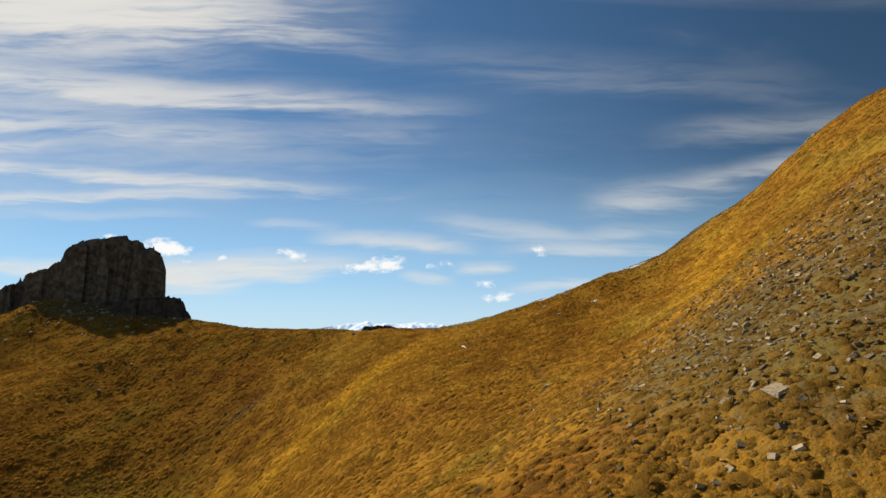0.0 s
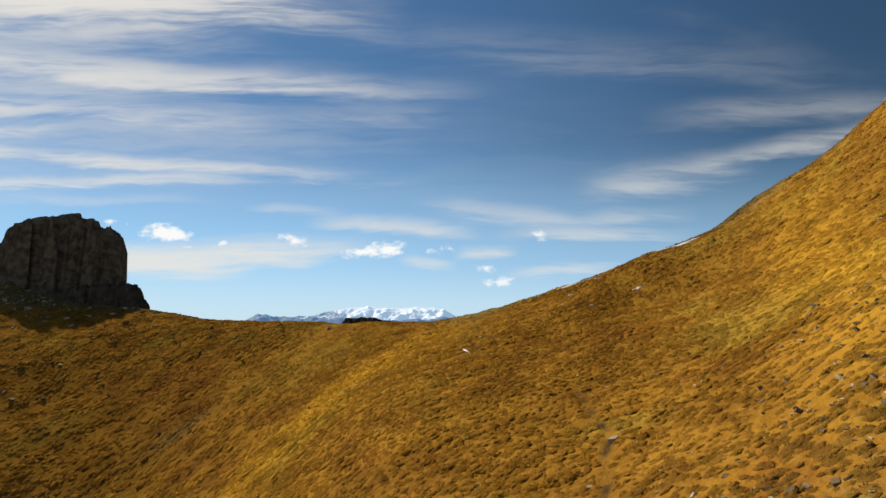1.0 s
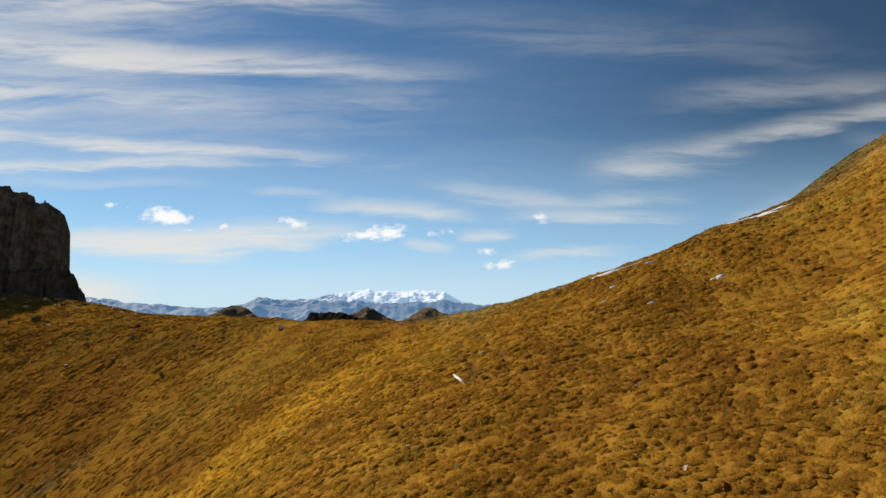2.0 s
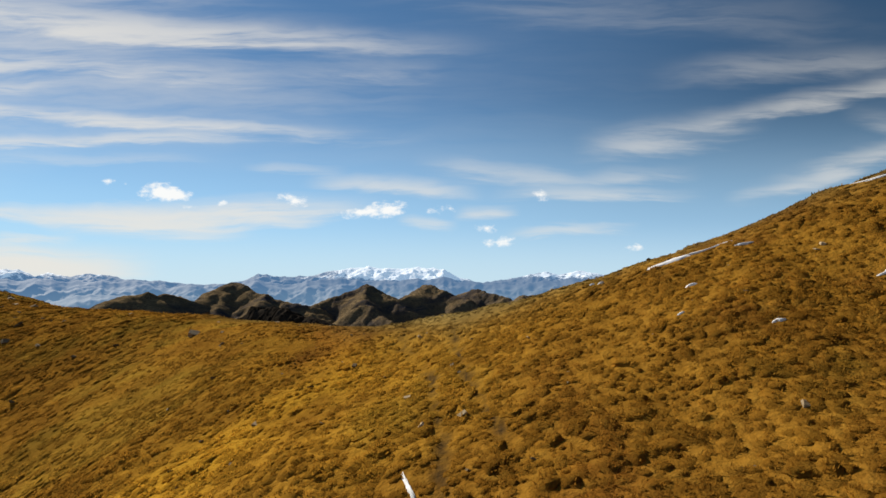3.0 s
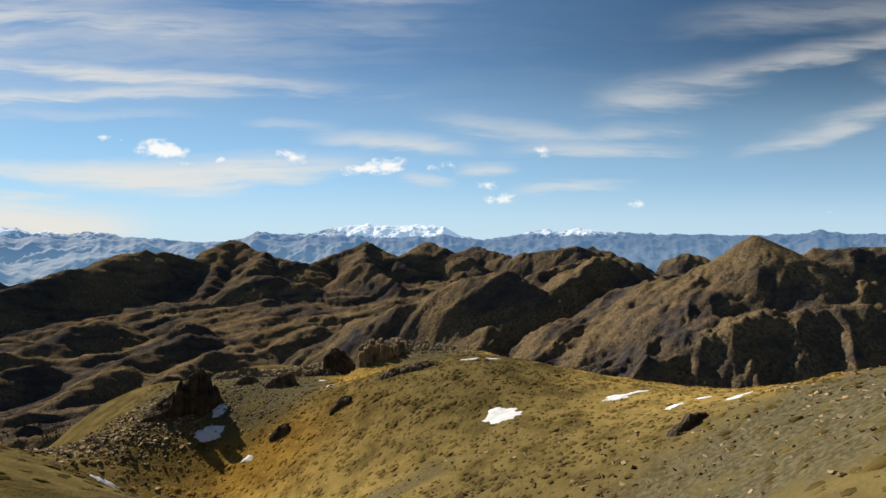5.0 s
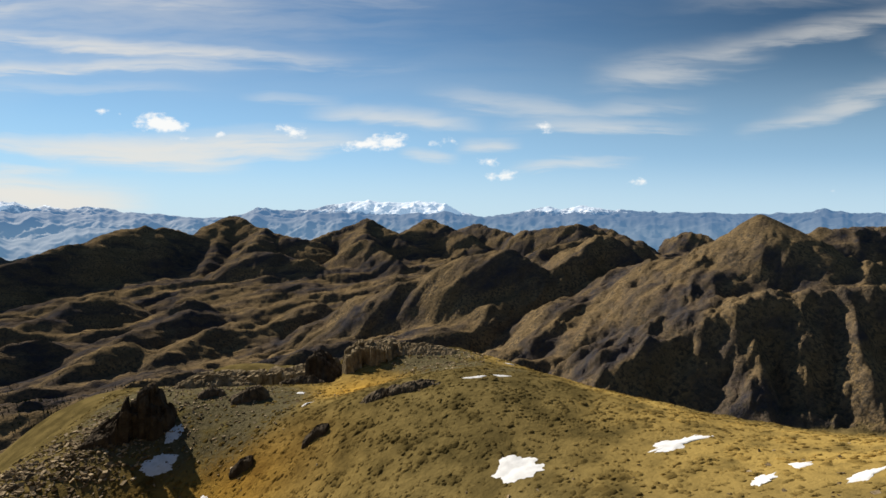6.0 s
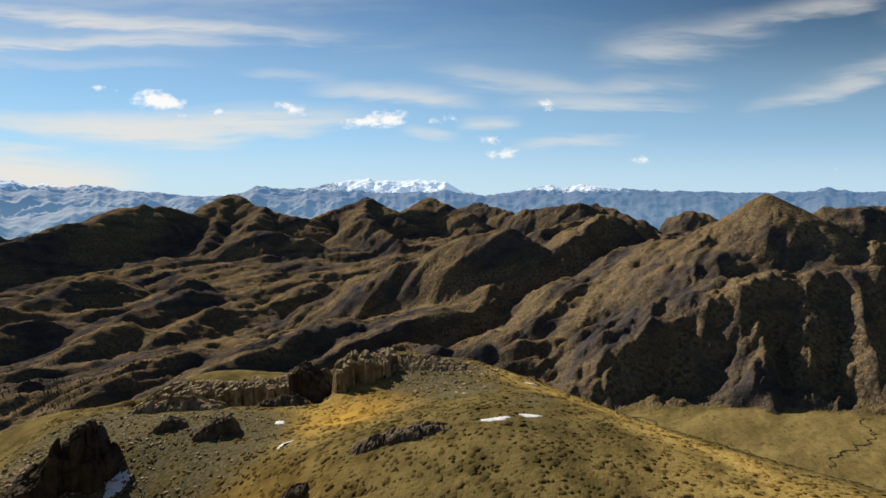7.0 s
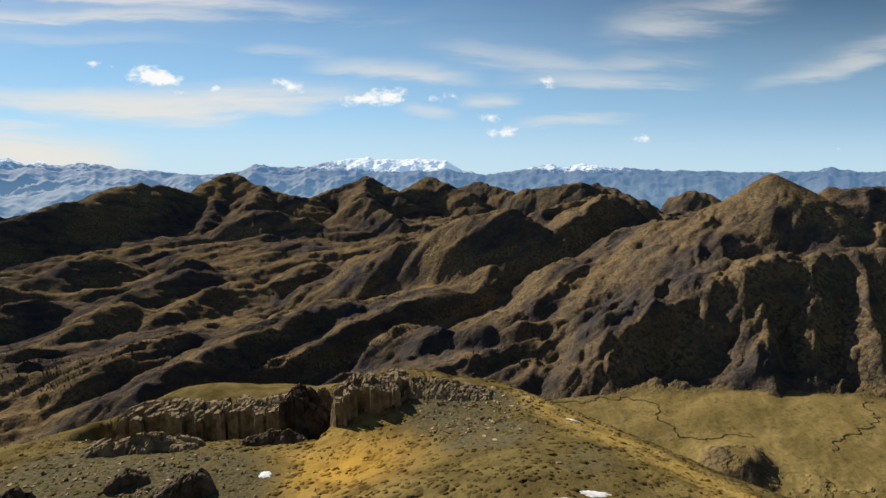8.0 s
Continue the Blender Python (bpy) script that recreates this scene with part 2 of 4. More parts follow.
# Far ridges: (x, y, z) of both ends of the crest, fall per metre on the sunny and on the shady side, roundness in metres.
WEST_RIDGES = [
    (-1378, 2400, -33, -1502, 2100, -106, 0.45, 0.95, 25), (-1502, 2100, -106, -1591, 1750, -201, 0.45, 0.95, 25),
    (-1378, 2400, -33, -1252, 2600, -84, 0.5, 0.85, 25), (-1217, 2950, 14, -1252, 2600, -84, 0.55, 0.8, 25),
    (-1217, 2950, 14, -945, 2800, -65, 0.5, 0.8, 25), (-945, 2800, -65, -705, 2750, -117, 0.5, 0.75, 30),
    (-1217, 2950, 14, -1064, 2250, -242, 0.5, 0.8, 14), (-957, 2750, -49, -877, 2150, -241, 0.5, 0.85, 14),
    (-824, 2250, -138, -585, 2300, -191, 0.4, 0.8, 20), (-2538, 3000, -216, -2341, 3100, -160, 0.45, 0.6, 40),
]
SOUTHWEST_RIDGES = [
    (-1060, 1600, -232, -1121, 1350, -283, 0.4, 0.8, 16), (-759, 1600, -258, -851, 1250, -311, 0.36, 0.75, 14),
    (-954, 1250, -291, -988, 1150, -294, 0.45, 0.9, 12), (-741, 1220, -283, -784, 1100, -302, 0.4, 0.85, 12),
    (-567, 1500, -287, -654, 1200, -309, 0.34, 0.7, 12), (-398, 1700, -275, -532, 1450, -306, 0.32, 0.6, 14),
    (-474, 980, -284, -553, 860, -287, 0.4, 0.8, 8),
]
MIDDLE_RIDGES = [
    (-482, 3150, 4, -261, 3050, -95, 0.5, 0.75, 22), (-482, 3150, 4, -746, 2900, -121, 0.45, 0.75, 25),
    (-474, 3100, -16, -386, 2600, -163, 0.5, 0.85, 14), (-386, 2600, -101, -214, 2400, -195, 0.5, 0.85, 14),
    (-89, 3350, 3, -261, 3050, -95, 0.5, 0.75, 22), (-89, 3350, 3, 156, 3100, -107, 0.5, 0.75, 25),
    (205, 3400, -26, 404, 3200, -86, 0.5, 0.75, 25), (518, 3100, -56, 760, 3000, -35, 0.5, 0.85, 22),
    (760, 3000, -35, 912, 3050, -55, 0.55, 0.9, 15), (979, 3400, -34, 1162, 3100, -130, 0.5, 0.7, 20),
    (1543, 3300, -61, 1633, 3300, -75, 0.6, 0.8, 15),
]
KNOLLS_RIDGES = [
    (167, 1450, -81, 93, 1430, -93, 0.4, 1.2, 26), (167, 1450, -81, 251, 1400, -120, 0.4, 1.2, 20),
    (-125, 1450, -173, 59, 1500, -133, 0.34, 1.1, 14), (337, 1800, -107, 652, 2000, -49, 0.4, 0.7, 25),
    (-245, 1450, -246, 63, 1600, -207, 0.36, 0.65, 14), (-254, 1100, -258, -111, 1180, -257, 0.3, 1.3, 8),
    (-111, 1180, -257, 74, 1250, -240, 0.3, 1.3, 10), (-254, 1100, -258, -354, 930, -269, 0.3, 1.3, 7),
    (-354, 930, -269, -405, 740, -277, 0.34, 1.3, 6), (-2, 950, -255, 117, 950, -244, 0.3, 1.4, 7),
    (117, 950, -244, 285, 1000, -233, 0.3, 1.4, 9),
]
EAST_RIDGES = [
    (491, 1550, -38, 321, 1420, -122, 0.35, 1.1, 16), (321, 1420, -122, 102, 1280, -207, 0.32, 1.2, 12),
    (542, 1320, -96, 329, 1160, -167, 0.26, 1.3, 12), (329, 1160, -167, 156, 1040, -241, 0.3, 1.3, 10),
    (537, 1150, -113, 354, 1010, -183, 0.28, 1.4, 10), (354, 1010, -183, 197, 870, -260, 0.3, 1.4, 8),
    (458, 875, -138, 355, 860, -180, 0.3, 1.5, 9), (355, 860, -180, 224, 750, -240, 0.45, 1.5, 8),
]
CLIFFS_RIDGES = [
    (708, 1200, 19, 708, 1199, 18, 0.66, 0.74, 5), (582, 1190, -77, 850, 1190, -80, 0.25, 0.3, 30),
    (780, 1100, -90, 974, 1050, -90, 0.15, 0.45, 18), (458, 875, -138, 571, 900, -113, 0.22, 1.6, 8),
    (571, 900, -113, 732, 900, -106, 0.2, 1.6, 8), (471, 855, -150, 419, 710, -255, 0.8, 1.7, 5),
    (570, 875, -128, 501, 780, -210, 0.7, 1.5, 8), (501, 1100, -110, 769, 1100, -103, 0.25, 0.45, 25),
    (648, 875, -128, 571, 740, -233, 0.8, 1.6, 6), (1130, 1600, -23, 1461, 1700, -18, 0.35, 0.6, 30),
    (287, 555, -248, 309, 565, -252, 0.45, 0.85, 9),
]


def ridge(x, y, x0, y0, z0, x1, y1, z1, sunny, shady, soft):
    length = (x1 - x0) ** 2 + (y1 - y0) ** 2
    s = np.clip(((x - x0) * (x1 - x0) + (y - y0) * (y1 - y0)) / length, 0, 1)
    ex, ey = x - x0 - s * (x1 - x0), y - y0 - s * (y1 - y0)
    d = np.hypot(ex, ey)
    side = 0.5 + 0.5 * (-0.743 * ex + 0.669 * ey) / np.maximum(d, 1.0)
    fall = shady + (sunny - shady) * side
    return z0 + s * (z1 - z0) - fall * (np.sqrt(d * d + soft * soft) - soft) - 0.40 * np.maximum(d - 130, 0)


def merged(a, b, k):
    """The higher of two, blended over k metres."""
    h = np.clip(0.5 + 0.5 * (a - b) / k, 0, 1)
    return b + (a - b) * h + k * h * (1 - h)


TRAILS = [[(-25.5, 43), (-20, 50), (-12, 57)], [(0.8, 62), (2.2, 57), (2.8, 50)], [(3.4, 61), (3.2, 57), (4.2, 51)], [(6.6, 37.5), (6.2, 32), (5.0, 28), (3.0, 23), (0.5, 14)]]


def off_line(x, y, points):
    best = np.full(np.shape(x), 1e6)
    for (x0, y0), (x1, y1) in zip(points, points[1:]):
        s = np.clip(((x - x0) * (x1 - x0) + (y - y0) * (y1 - y0)) / ((x1 - x0) ** 2 + (y1 - y0) ** 2), 0, 1)
        best = np.minimum(best, np.hypot(x - x0 - s * (x1 - x0), y - y0 - s * (y1 - y0)))
    return best


def trodden(x, y):
    """One along the foot tracks over the saddle."""
    wander = 0.35 * layered(x, y, 5, 3, 61)
    return np.maximum.reduce([np.exp(-((off_line(x + wander, y, line) / 0.22) ** 2)) for line in TRAILS])


def land(x, y):
    """Height of the bare land, and how far it is the far country (1) or the hill (0)."""
    wx, wy = x + 34 * layered(x, y, 300, 3, 5), y + 34 * layered(x, y, 300, 3, 9)
    base = -264 + 0.024 * np.clip(y - 1000, 0, 4000) - 66 * smooth(60, -420, x) * smooth(2500, 1500, y)
    flat = smooth(1.12, 0.92, np.hypot((x - 370) / 390, (y - 600) / 135))
    rough = (1 - flat) * smooth(250, 700, np.hypot(x, y))
    # long swells that run from the lower left to the upper right, steeper on the side away from the sun
    along, across = 0.77 * wx + 0.64 * wy, -0.64 * wx + 0.77 * wy
    first = layered(along / 3.0, across, 330, 2, 3, 0.4)
    swell = layered(along / 3.0, across + 150 * first, 330, 2, 3, 0.4)
    far = base + rough * 62 * (swell - 0.05)
    for row in (*WEST_RIDGES, *SOUTHWEST_RIDGES, *MIDDLE_RIDGES, *KNOLLS_RIDGES, *EAST_RIDGES, *CLIFFS_RIDGES):
        far = merged(ridge(wx, wy, *row), far, 8.0)
    crag_land = smooth(130, 330, wx) * smooth(1000, 860, wy) * smooth(560, 640, wy)
    small = layered(along / 2.2, across, 95, 2, 21, 0.45)
    small = layered(along / 2.2, across + 42 * small, 95, 4, 21, 0.58)
    rough = rough * (0.15 + 0.85 * smooth(30, 120, np.hypot(wx - 707, wy - 1200)))   # the cone is smooth scree
    far = far + rough * (24 * small + crag_land * 13 * layered(along / 1.8, across, 62, 5, 23, 0.55, True) + (3.2 + 2.0 * crag_land) * layered(x, y, 26, 3, 27, 0.55))
    far = far + flat * (2.0 + 5 * smooth(560, 500, y)) * layered(x, y, 40, 4, 29)
    near = hill(x, y) + folds(x, y)
    detail = smooth(900, 100, np.hypot(x, y))
    near = near + detail * (0.55 * layered(x, y, 14, 3, 41) + 0.16 * layered(x, y, 2.4, 3, 47))
    edge = y + 0.18 * (x + 29)
    near = near + 1.9 * np.exp(-(((x + 29) / 11) ** 4)) * smooth(160.0, 161.6, edge) * smooth(178, 169, edge)   # grassy shelf
    gully = -13.9 - 0.55 * (y - 144) + 7 * smooth(-11, -7.5, x) + 12 * smooth(-41, -48, x)   # the slope down to the cliff band's foot
    cut = -merged(-near, -gully, 1.0)
    near = near + (cut - near) * smooth(162.8, 161.6, edge) * smooth(134, 143, y)
    near = near - 1.4 * smooth(153.5, 158, y - 0.1 * x) * smooth(9, 2, x)   # the ground falls away behind the cliffs
    near = near - 2.6 * np.exp(-(((x - 18) / 10) ** 2) - ((y - 71.5) / 5) ** 2)   # hollow behind the crest
    near = near - 0.05 * trodden(x, y)
    z = merged(near, far, 12.0)
    return z, smooth(0.0, 20.0, far - near)


def height(x, y):
    return float(land(np.array([float(x)]), np.array([float(y)]))[0][0])


# ---- materials ----
def material(name):
    m = bpy.data.materials.new(name)
    m.use_nodes = True
    return m, Nodes(m.node_tree)


def finish(n, colour, rough=0.9, bump=None, strength=0.5, distance=0.1):
    shader = n.add("ShaderNodeBsdfPrincipled")
    n.put(shader.inputs["Base Color"], colour)
    n.put(shader.inputs["Roughness"], rough)
    shader.inputs["Specular IOR Level"].default_value = 0.0 if rough >= 0.9 else 0.05
    if bump is not None:
        node = n.add("ShaderNodeBump")
        node.inputs["Strength"].default_value, node.inputs["Distance"].default_value = strength, distance
        n.link(bump, node.inputs["Height"])
        n.link(node.outputs[0], shader.inputs["Normal"])
    n.link(shader.outputs[0], n.add("ShaderNodeOutputMaterial").inputs[0])


def where(n):
    return n.add("ShaderNodeNewGeometry").outputs["Position"]


def mask(n, name):
    return n.add("ShaderNodeAttribute", attribute_name=name).outputs["Fac"]


def turf_colour(n, p, fine, mid):
    """Autumn turf: gold, rust and greenish patches on the sunny side, browner and darkened for shade to the west, olive
    beyond the crest.
    """
    wide = n.noise(p, 0.085, 5.0, 0.6, 0.5)
    turf = n.mix(n.ramp(mid, 0.32, 0.68), (0.1741, 0.0816, 0.0116), (0.2788, 0.1414, 0.0184))
    turf = n.mix(n.ramp(wide, 0.52, 0.66), turf, n.mix(n.ramp(mid, 0.35, 0.65), (0.1632, 0.1020, 0.0150), (0.2788, 0.1741, 0.0245)))
    turf = n.mix(n.ramp(wide, 0.46, 0.34), turf, n.mix(n.ramp(mid, 0.35, 0.65), (0.1224, 0.0490, 0.0102), (0.2244, 0.0952, 0.0150)))
    turf = n.mix(n.math("MULTIPLY", n.ramp(fine, 0.42, 0.75), 0.55), turf, (0.3264, 0.1795, 0.0286))
    turf = n.mix(n.math("MULTIPLY", mask(n, "straw"), n.ramp(mid, 0.2, 0.6)), turf, (0.4488, 0.2475, 0.0231))
    # west flank turned from the sun: its shade painted as darker, browner turf
    turf = n.mix(n.math("MULTIPLY", mask(n, "west"), 0.36), turf, n.mix(n.ramp(mid, 0.32, 0.68), (0.1061, 0.0462, 0.0095), (0.2040, 0.0925, 0.0152)))
    olive = n.mix(n.ramp(mid, 0.32, 0.68), (0.080, 0.063, 0.0250), (0.160, 0.124, 0.0490))
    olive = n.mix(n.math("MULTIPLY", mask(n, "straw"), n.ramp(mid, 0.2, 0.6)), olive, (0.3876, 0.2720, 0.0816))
    return n.mix(mask(n, "north"), turf, olive)


def ground_material():
    m, n = material("ground")
    p = where(n)
    fine, mid = n.noise(p, 3.0, 5.0, 0.65), n.noise(p, 0.35, 5.0, 0.6)
    turf = turf_colour(n, p, fine, mid)
    stony = n.mix(n.ramp(fine, 0.3, 0.7), (0.078, 0.058, 0.024), (0.170, 0.125, 0.052))
    stony = n.mix(n.ramp(mid, 0.45, 0.7), stony, (0.150, 0.108, 0.030))
    grit = n.mix(n.ramp(fine, 0.3, 0.7), (0.0546, 0.0483, 0.0259), (0.1399, 0.1231, 0.0735))
    stony = n.mix(mask(n, "north"), stony, n.mix(n.ramp(mid, 0.5, 0.75), grit, (0.1189, 0.0979, 0.0385)))
    edge = n.ramp(n.math("ADD", mask(n, "scree"), n.math("MULTIPLY_ADD", fine, 0.7, -0.35)), 0.35, 0.65)
    hill_side = n.mix(edge, turf, stony)
    hill_side = n.mix(n.math("MULTIPLY", mask(n, "track"), n.ramp(n.noise(p, 0.8, 4.0), 0.35, 0.65)), hill_side, (0.0420, 0.0279, 0.0140))
    split = n.add("ShaderNodeSeparateXYZ")
    n.link(p, split.inputs[0])
    east, ahead = split.outputs[0], split.outputs[1]
    drawn = n.join(n.math("MULTIPLY_ADD", east, 0.27, n.math("MULTIPLY", ahead, 0.22)), n.math("MULTIPLY_ADD", east, -0.64, n.math("MULTIPLY", ahead, 0.77)), split.outputs[2])
    big, blot, speck = n.noise(drawn, 0.008, 5.0, 0.6), n.noise(drawn, 0.035, 6.0, 0.65), n.noise(p, 0.16, 5.0, 0.65)
    # heath greyed and its dark parts blued, painting distant haze into the colour
    heath = n.mix(n.ramp(blot, 0.38, 0.62), (0.044, 0.043, 0.050), (0.108, 0.083, 0.060))
    heath = n.mix(n.ramp(big, 0.40, 0.58), heath, n.mix(n.ramp(blot, 0.40, 0.62), (0.128, 0.096, 0.056), (0.225, 0.162, 0.086)))
    heath = n.mix(n.math("MULTIPLY", n.ramp(speck, 0.50, 0.66), 0.55), heath, (0.0264, 0.0253, 0.0176))
    heath = n.mix(n.math("MULTIPLY", mask(n, "steep"), n.ramp(n.math("MULTIPLY_ADD", speck, 0.6, n.math("MULTIPLY", blot, 0.4)), 0.46, 0.60)), heath, (0.0682, 0.0583, 0.0451))
    moss = n.mix(n.ramp(blot, 0.35, 0.65), (0.1399, 0.1064, 0.0406), (0.2238, 0.1714, 0.0664))
    heath = n.mix(mask(n, "meadow"), heath, n.mix(n.math("MULTIPLY", n.ramp(speck, 0.50, 0.70), 0.6), moss, (0.0770, 0.0629, 0.0252)))
    colour = n.mix(mask(n, "far"), hill_side, heath)
    lumps = n.math("ADD", n.math("MULTIPLY_ADD", n.noise(p, 0.045, 6.0, 0.62), 9.0, n.math("MULTIPLY", speck, 4.0)), n.math("MULTIPLY", n.noise(p, 0.5, 4.0, 0.6), 1.6))
    lumps = n.math("MULTIPLY", n.math("MULTIPLY", lumps, mask(n, "far")), n.math("MULTIPLY_ADD", mask(n, "meadow"), -0.75, 1.0))
    close = n.math("MULTIPLY", n.math("MULTIPLY_ADD", mid, 2.0, fine), 0.12)
    finish(n, colour, 0.95, n.math("ADD", close, lumps), 1.0, 1.0)
    return m


def rock_material(name, dark, pale, lichen):
    m, n = material(name)
    p = where(n)
    fine, mid = n.noise(p, 6.0, 6.0, 0.65), n.noise(p, 0.9, 5.0, 0.6, 0.4)
    colour = n.mix(n.ramp(mid, 0.3, 0.7), dark, pale)
    colour = n.mix(n.math("MULTIPLY", n.ramp(fine, 0.55, 0.75), 0.6), colour, lichen)
    finish(n, colour, 0.9, n.math("ADD", fine, n.math("MULTIPLY", mid, 3.0)), 0.8, 0.12)
    return m


def snow_material():
    m, n = material("snow")
    p = where(n)
    finish(n, n.mix(n.ramp(n.noise(p, 1.5, 4.0), 0.35, 0.7), (0.72, 0.74, 0.77), (0.60, 0.62, 0.64)), 0.7, n.noise(p, 4.0, 4.0), 0.3, 0.05)
    return m


def range_material():
    """Far range: bare blue-grey flanks under fresh snow; the haze of lit air is painted in as a faint blue glow, and
    the snow glows too.
    """
    m, n = material("far_range")
    p = where(n)
    streak = n.math("MULTIPLY_ADD", n.noise(p, 0.012, 6.0, 0.7), 0.6, n.math("MULTIPLY", n.noise(p, 0.05, 5.0, 0.65), 0.4))
    snowy = n.ramp(n.math("ADD", mask(n, "snow"), n.math("MULTIPLY_ADD", streak, 1.9, -0.95)), 0.42, 0.66)
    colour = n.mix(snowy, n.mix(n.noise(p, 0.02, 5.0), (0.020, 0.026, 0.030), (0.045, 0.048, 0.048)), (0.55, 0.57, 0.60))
    shader = n.add("ShaderNodeBsdfPrincipled")
    n.link(colour, shader.inputs["Base Color"])
    shader.inputs["Roughness"].default_value = 0.9
    # painted haze: flanks emit blue, paler low down; backlit snow is brightened by emission
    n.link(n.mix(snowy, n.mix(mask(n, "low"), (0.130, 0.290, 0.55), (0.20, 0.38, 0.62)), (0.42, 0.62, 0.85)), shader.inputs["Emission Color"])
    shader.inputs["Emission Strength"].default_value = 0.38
    n.link(shader.outputs[0], n.add("ShaderNodeOutputMaterial").inputs[0])
    return m


GROUND, SNOW, FAR_RANGE = ground_material(), snow_material(), range_material()
DARK_ROCK = rock_material("dark_rock", (0.0373, 0.0299, 0.0232), (0.0911, 0.0745, 0.0563), (0.1408, 0.1201, 0.0786))
# dark rock blackened further, with the outcrop's shade put into its colour
SHADED_BLACK_ROCK = rock_material("shaded_black_rock", (0.0133, 0.0115, 0.0099), (0.0332, 0.0281, 0.0232), (0.0497, 0.0430, 0.0299))
BROWN_ROCK = rock_material("brown_rock", (0.0579, 0.0456, 0.0332), (0.1655, 0.1341, 0.0952), (0.2153, 0.1821, 0.1242))
GREY_ROCK = rock_material("grey_rock", (0.1201, 0.0927, 0.0579), (0.3063, 0.2467, 0.1572), (0.2980, 0.2567, 0.1821))


# ---- ground: one sheet to the horizon, finest round the flight ----
def sheet(name, verts, rows, columns, mat, closed=False):
    me = bpy.data.meshes.new(name)
    i, j = np.meshgrid(np.arange(rows - 1), np.arange(columns if closed else columns - 1), indexing="ij")
    k = (j + 1) % columns
    faces = np.stack([i * columns + j, i * columns + k, (i + 1) * columns + k, (i + 1) * columns + j], -1).reshape(-1, 4)
    me.vertices.add(len(verts))
    me.vertices.foreach_set("co", verts.astype(np.float32).ravel())
    me.loops.add(faces.size)
    me.loops.foreach_set("vertex_index", faces.astype(np.int32).ravel())
    me.polygons.add(len(faces))
    me.polygons.foreach_set("loop_start", np.arange(0, faces.size, 4, dtype=np.int32))
    me.polygons.foreach_set("use_smooth", np.ones(len(faces), dtype=bool))
    me.update(calc_edges=True)
    me.materials.append(mat)
    return me


def mark(me, name, values):
    layer = me.attributes.new(name, "FLOAT", "POINT")
    layer.data.foreach_set("value", np.asarray(values, dtype=np.float32).ravel())


def spots(x, y, rows):
    """Soft spots: x, y, radius across, radius along, turn in degrees, weight."""
    out = np.zeros(np.shape(x))
    for px, py, ra, rb, turn, weight in rows:
        c, s = math.cos(radians(turn)), math.sin(radians(turn))
        a, b = (c * (x - px) + s * (y - py)) / ra, (-s * (x - px) + c * (y - py)) / rb
        out = np.maximum(out, weight * np.exp(-(a * a + b * b)))
    return out


# the first spot is talus that also paints the rock tower's cast shadow darker
SCREE = [(-62, 92, 13, 4.5, 0, 1.0), (20, 11, 12, 13, 0, 0.92), (14, 25, 4, 10, -25, 0.3), (27, 88, 20, 11, 0, 0.85), (10, 16, 7, 9, 0, 0.74), (10, 71, 18, 5, 0, 0.8), (13, 65, 9, 3, 15, 0.4), (-22, 58, 4, 1.4, 20, 0.6), (-20, 136, 10, 11, 0, 1.1),
         (4, 149, 7, 5, 0, 1.1), (6, 142, 6, 5, 0, 0.9), (13, 135, 4, 8, -25, 0.55), (-30, 138, 10, 12, 0, 1.1), (1, 105, 12, 4, 10, 0.6), (-28, 153, 14, 6, 0, 0.9), (-48, 88, 14, 6, 0, 0.5)]
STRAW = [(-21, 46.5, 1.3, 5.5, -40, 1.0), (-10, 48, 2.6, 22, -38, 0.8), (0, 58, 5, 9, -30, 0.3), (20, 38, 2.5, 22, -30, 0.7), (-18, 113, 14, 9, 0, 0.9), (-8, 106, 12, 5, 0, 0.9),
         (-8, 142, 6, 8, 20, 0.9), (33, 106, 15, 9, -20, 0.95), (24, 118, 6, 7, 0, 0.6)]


RUST = [(-6, 141, 6, 6, 20, 0.5), (-16, 122, 9, 6, 0, 0.6)]


def north_side(x, y):
    """One on the olive side beyond the crest, nought on the golden side."""
    return smooth(57.5, 65, y - np.clip(3 - 0.9 * x, 0, 40)) * (1 - spots(x, y, RUST))


LIT_RIM = [(11, 150.5), (16, 146.5), (20.5, 139), (23, 132), (25, 124), (28, 119), (33, 114), (38, 109)]   # sunlit edge of the spur: straw grass, with its sunlight painted in paler


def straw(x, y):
    # straw spots, plus the spur edge's sunlight painted in the same straw colour
    return np.maximum(spots(x, y, STRAW), 0.95 * np.exp(-((off_line(x, y, LIT_RIM) / 3.8) ** 2)))


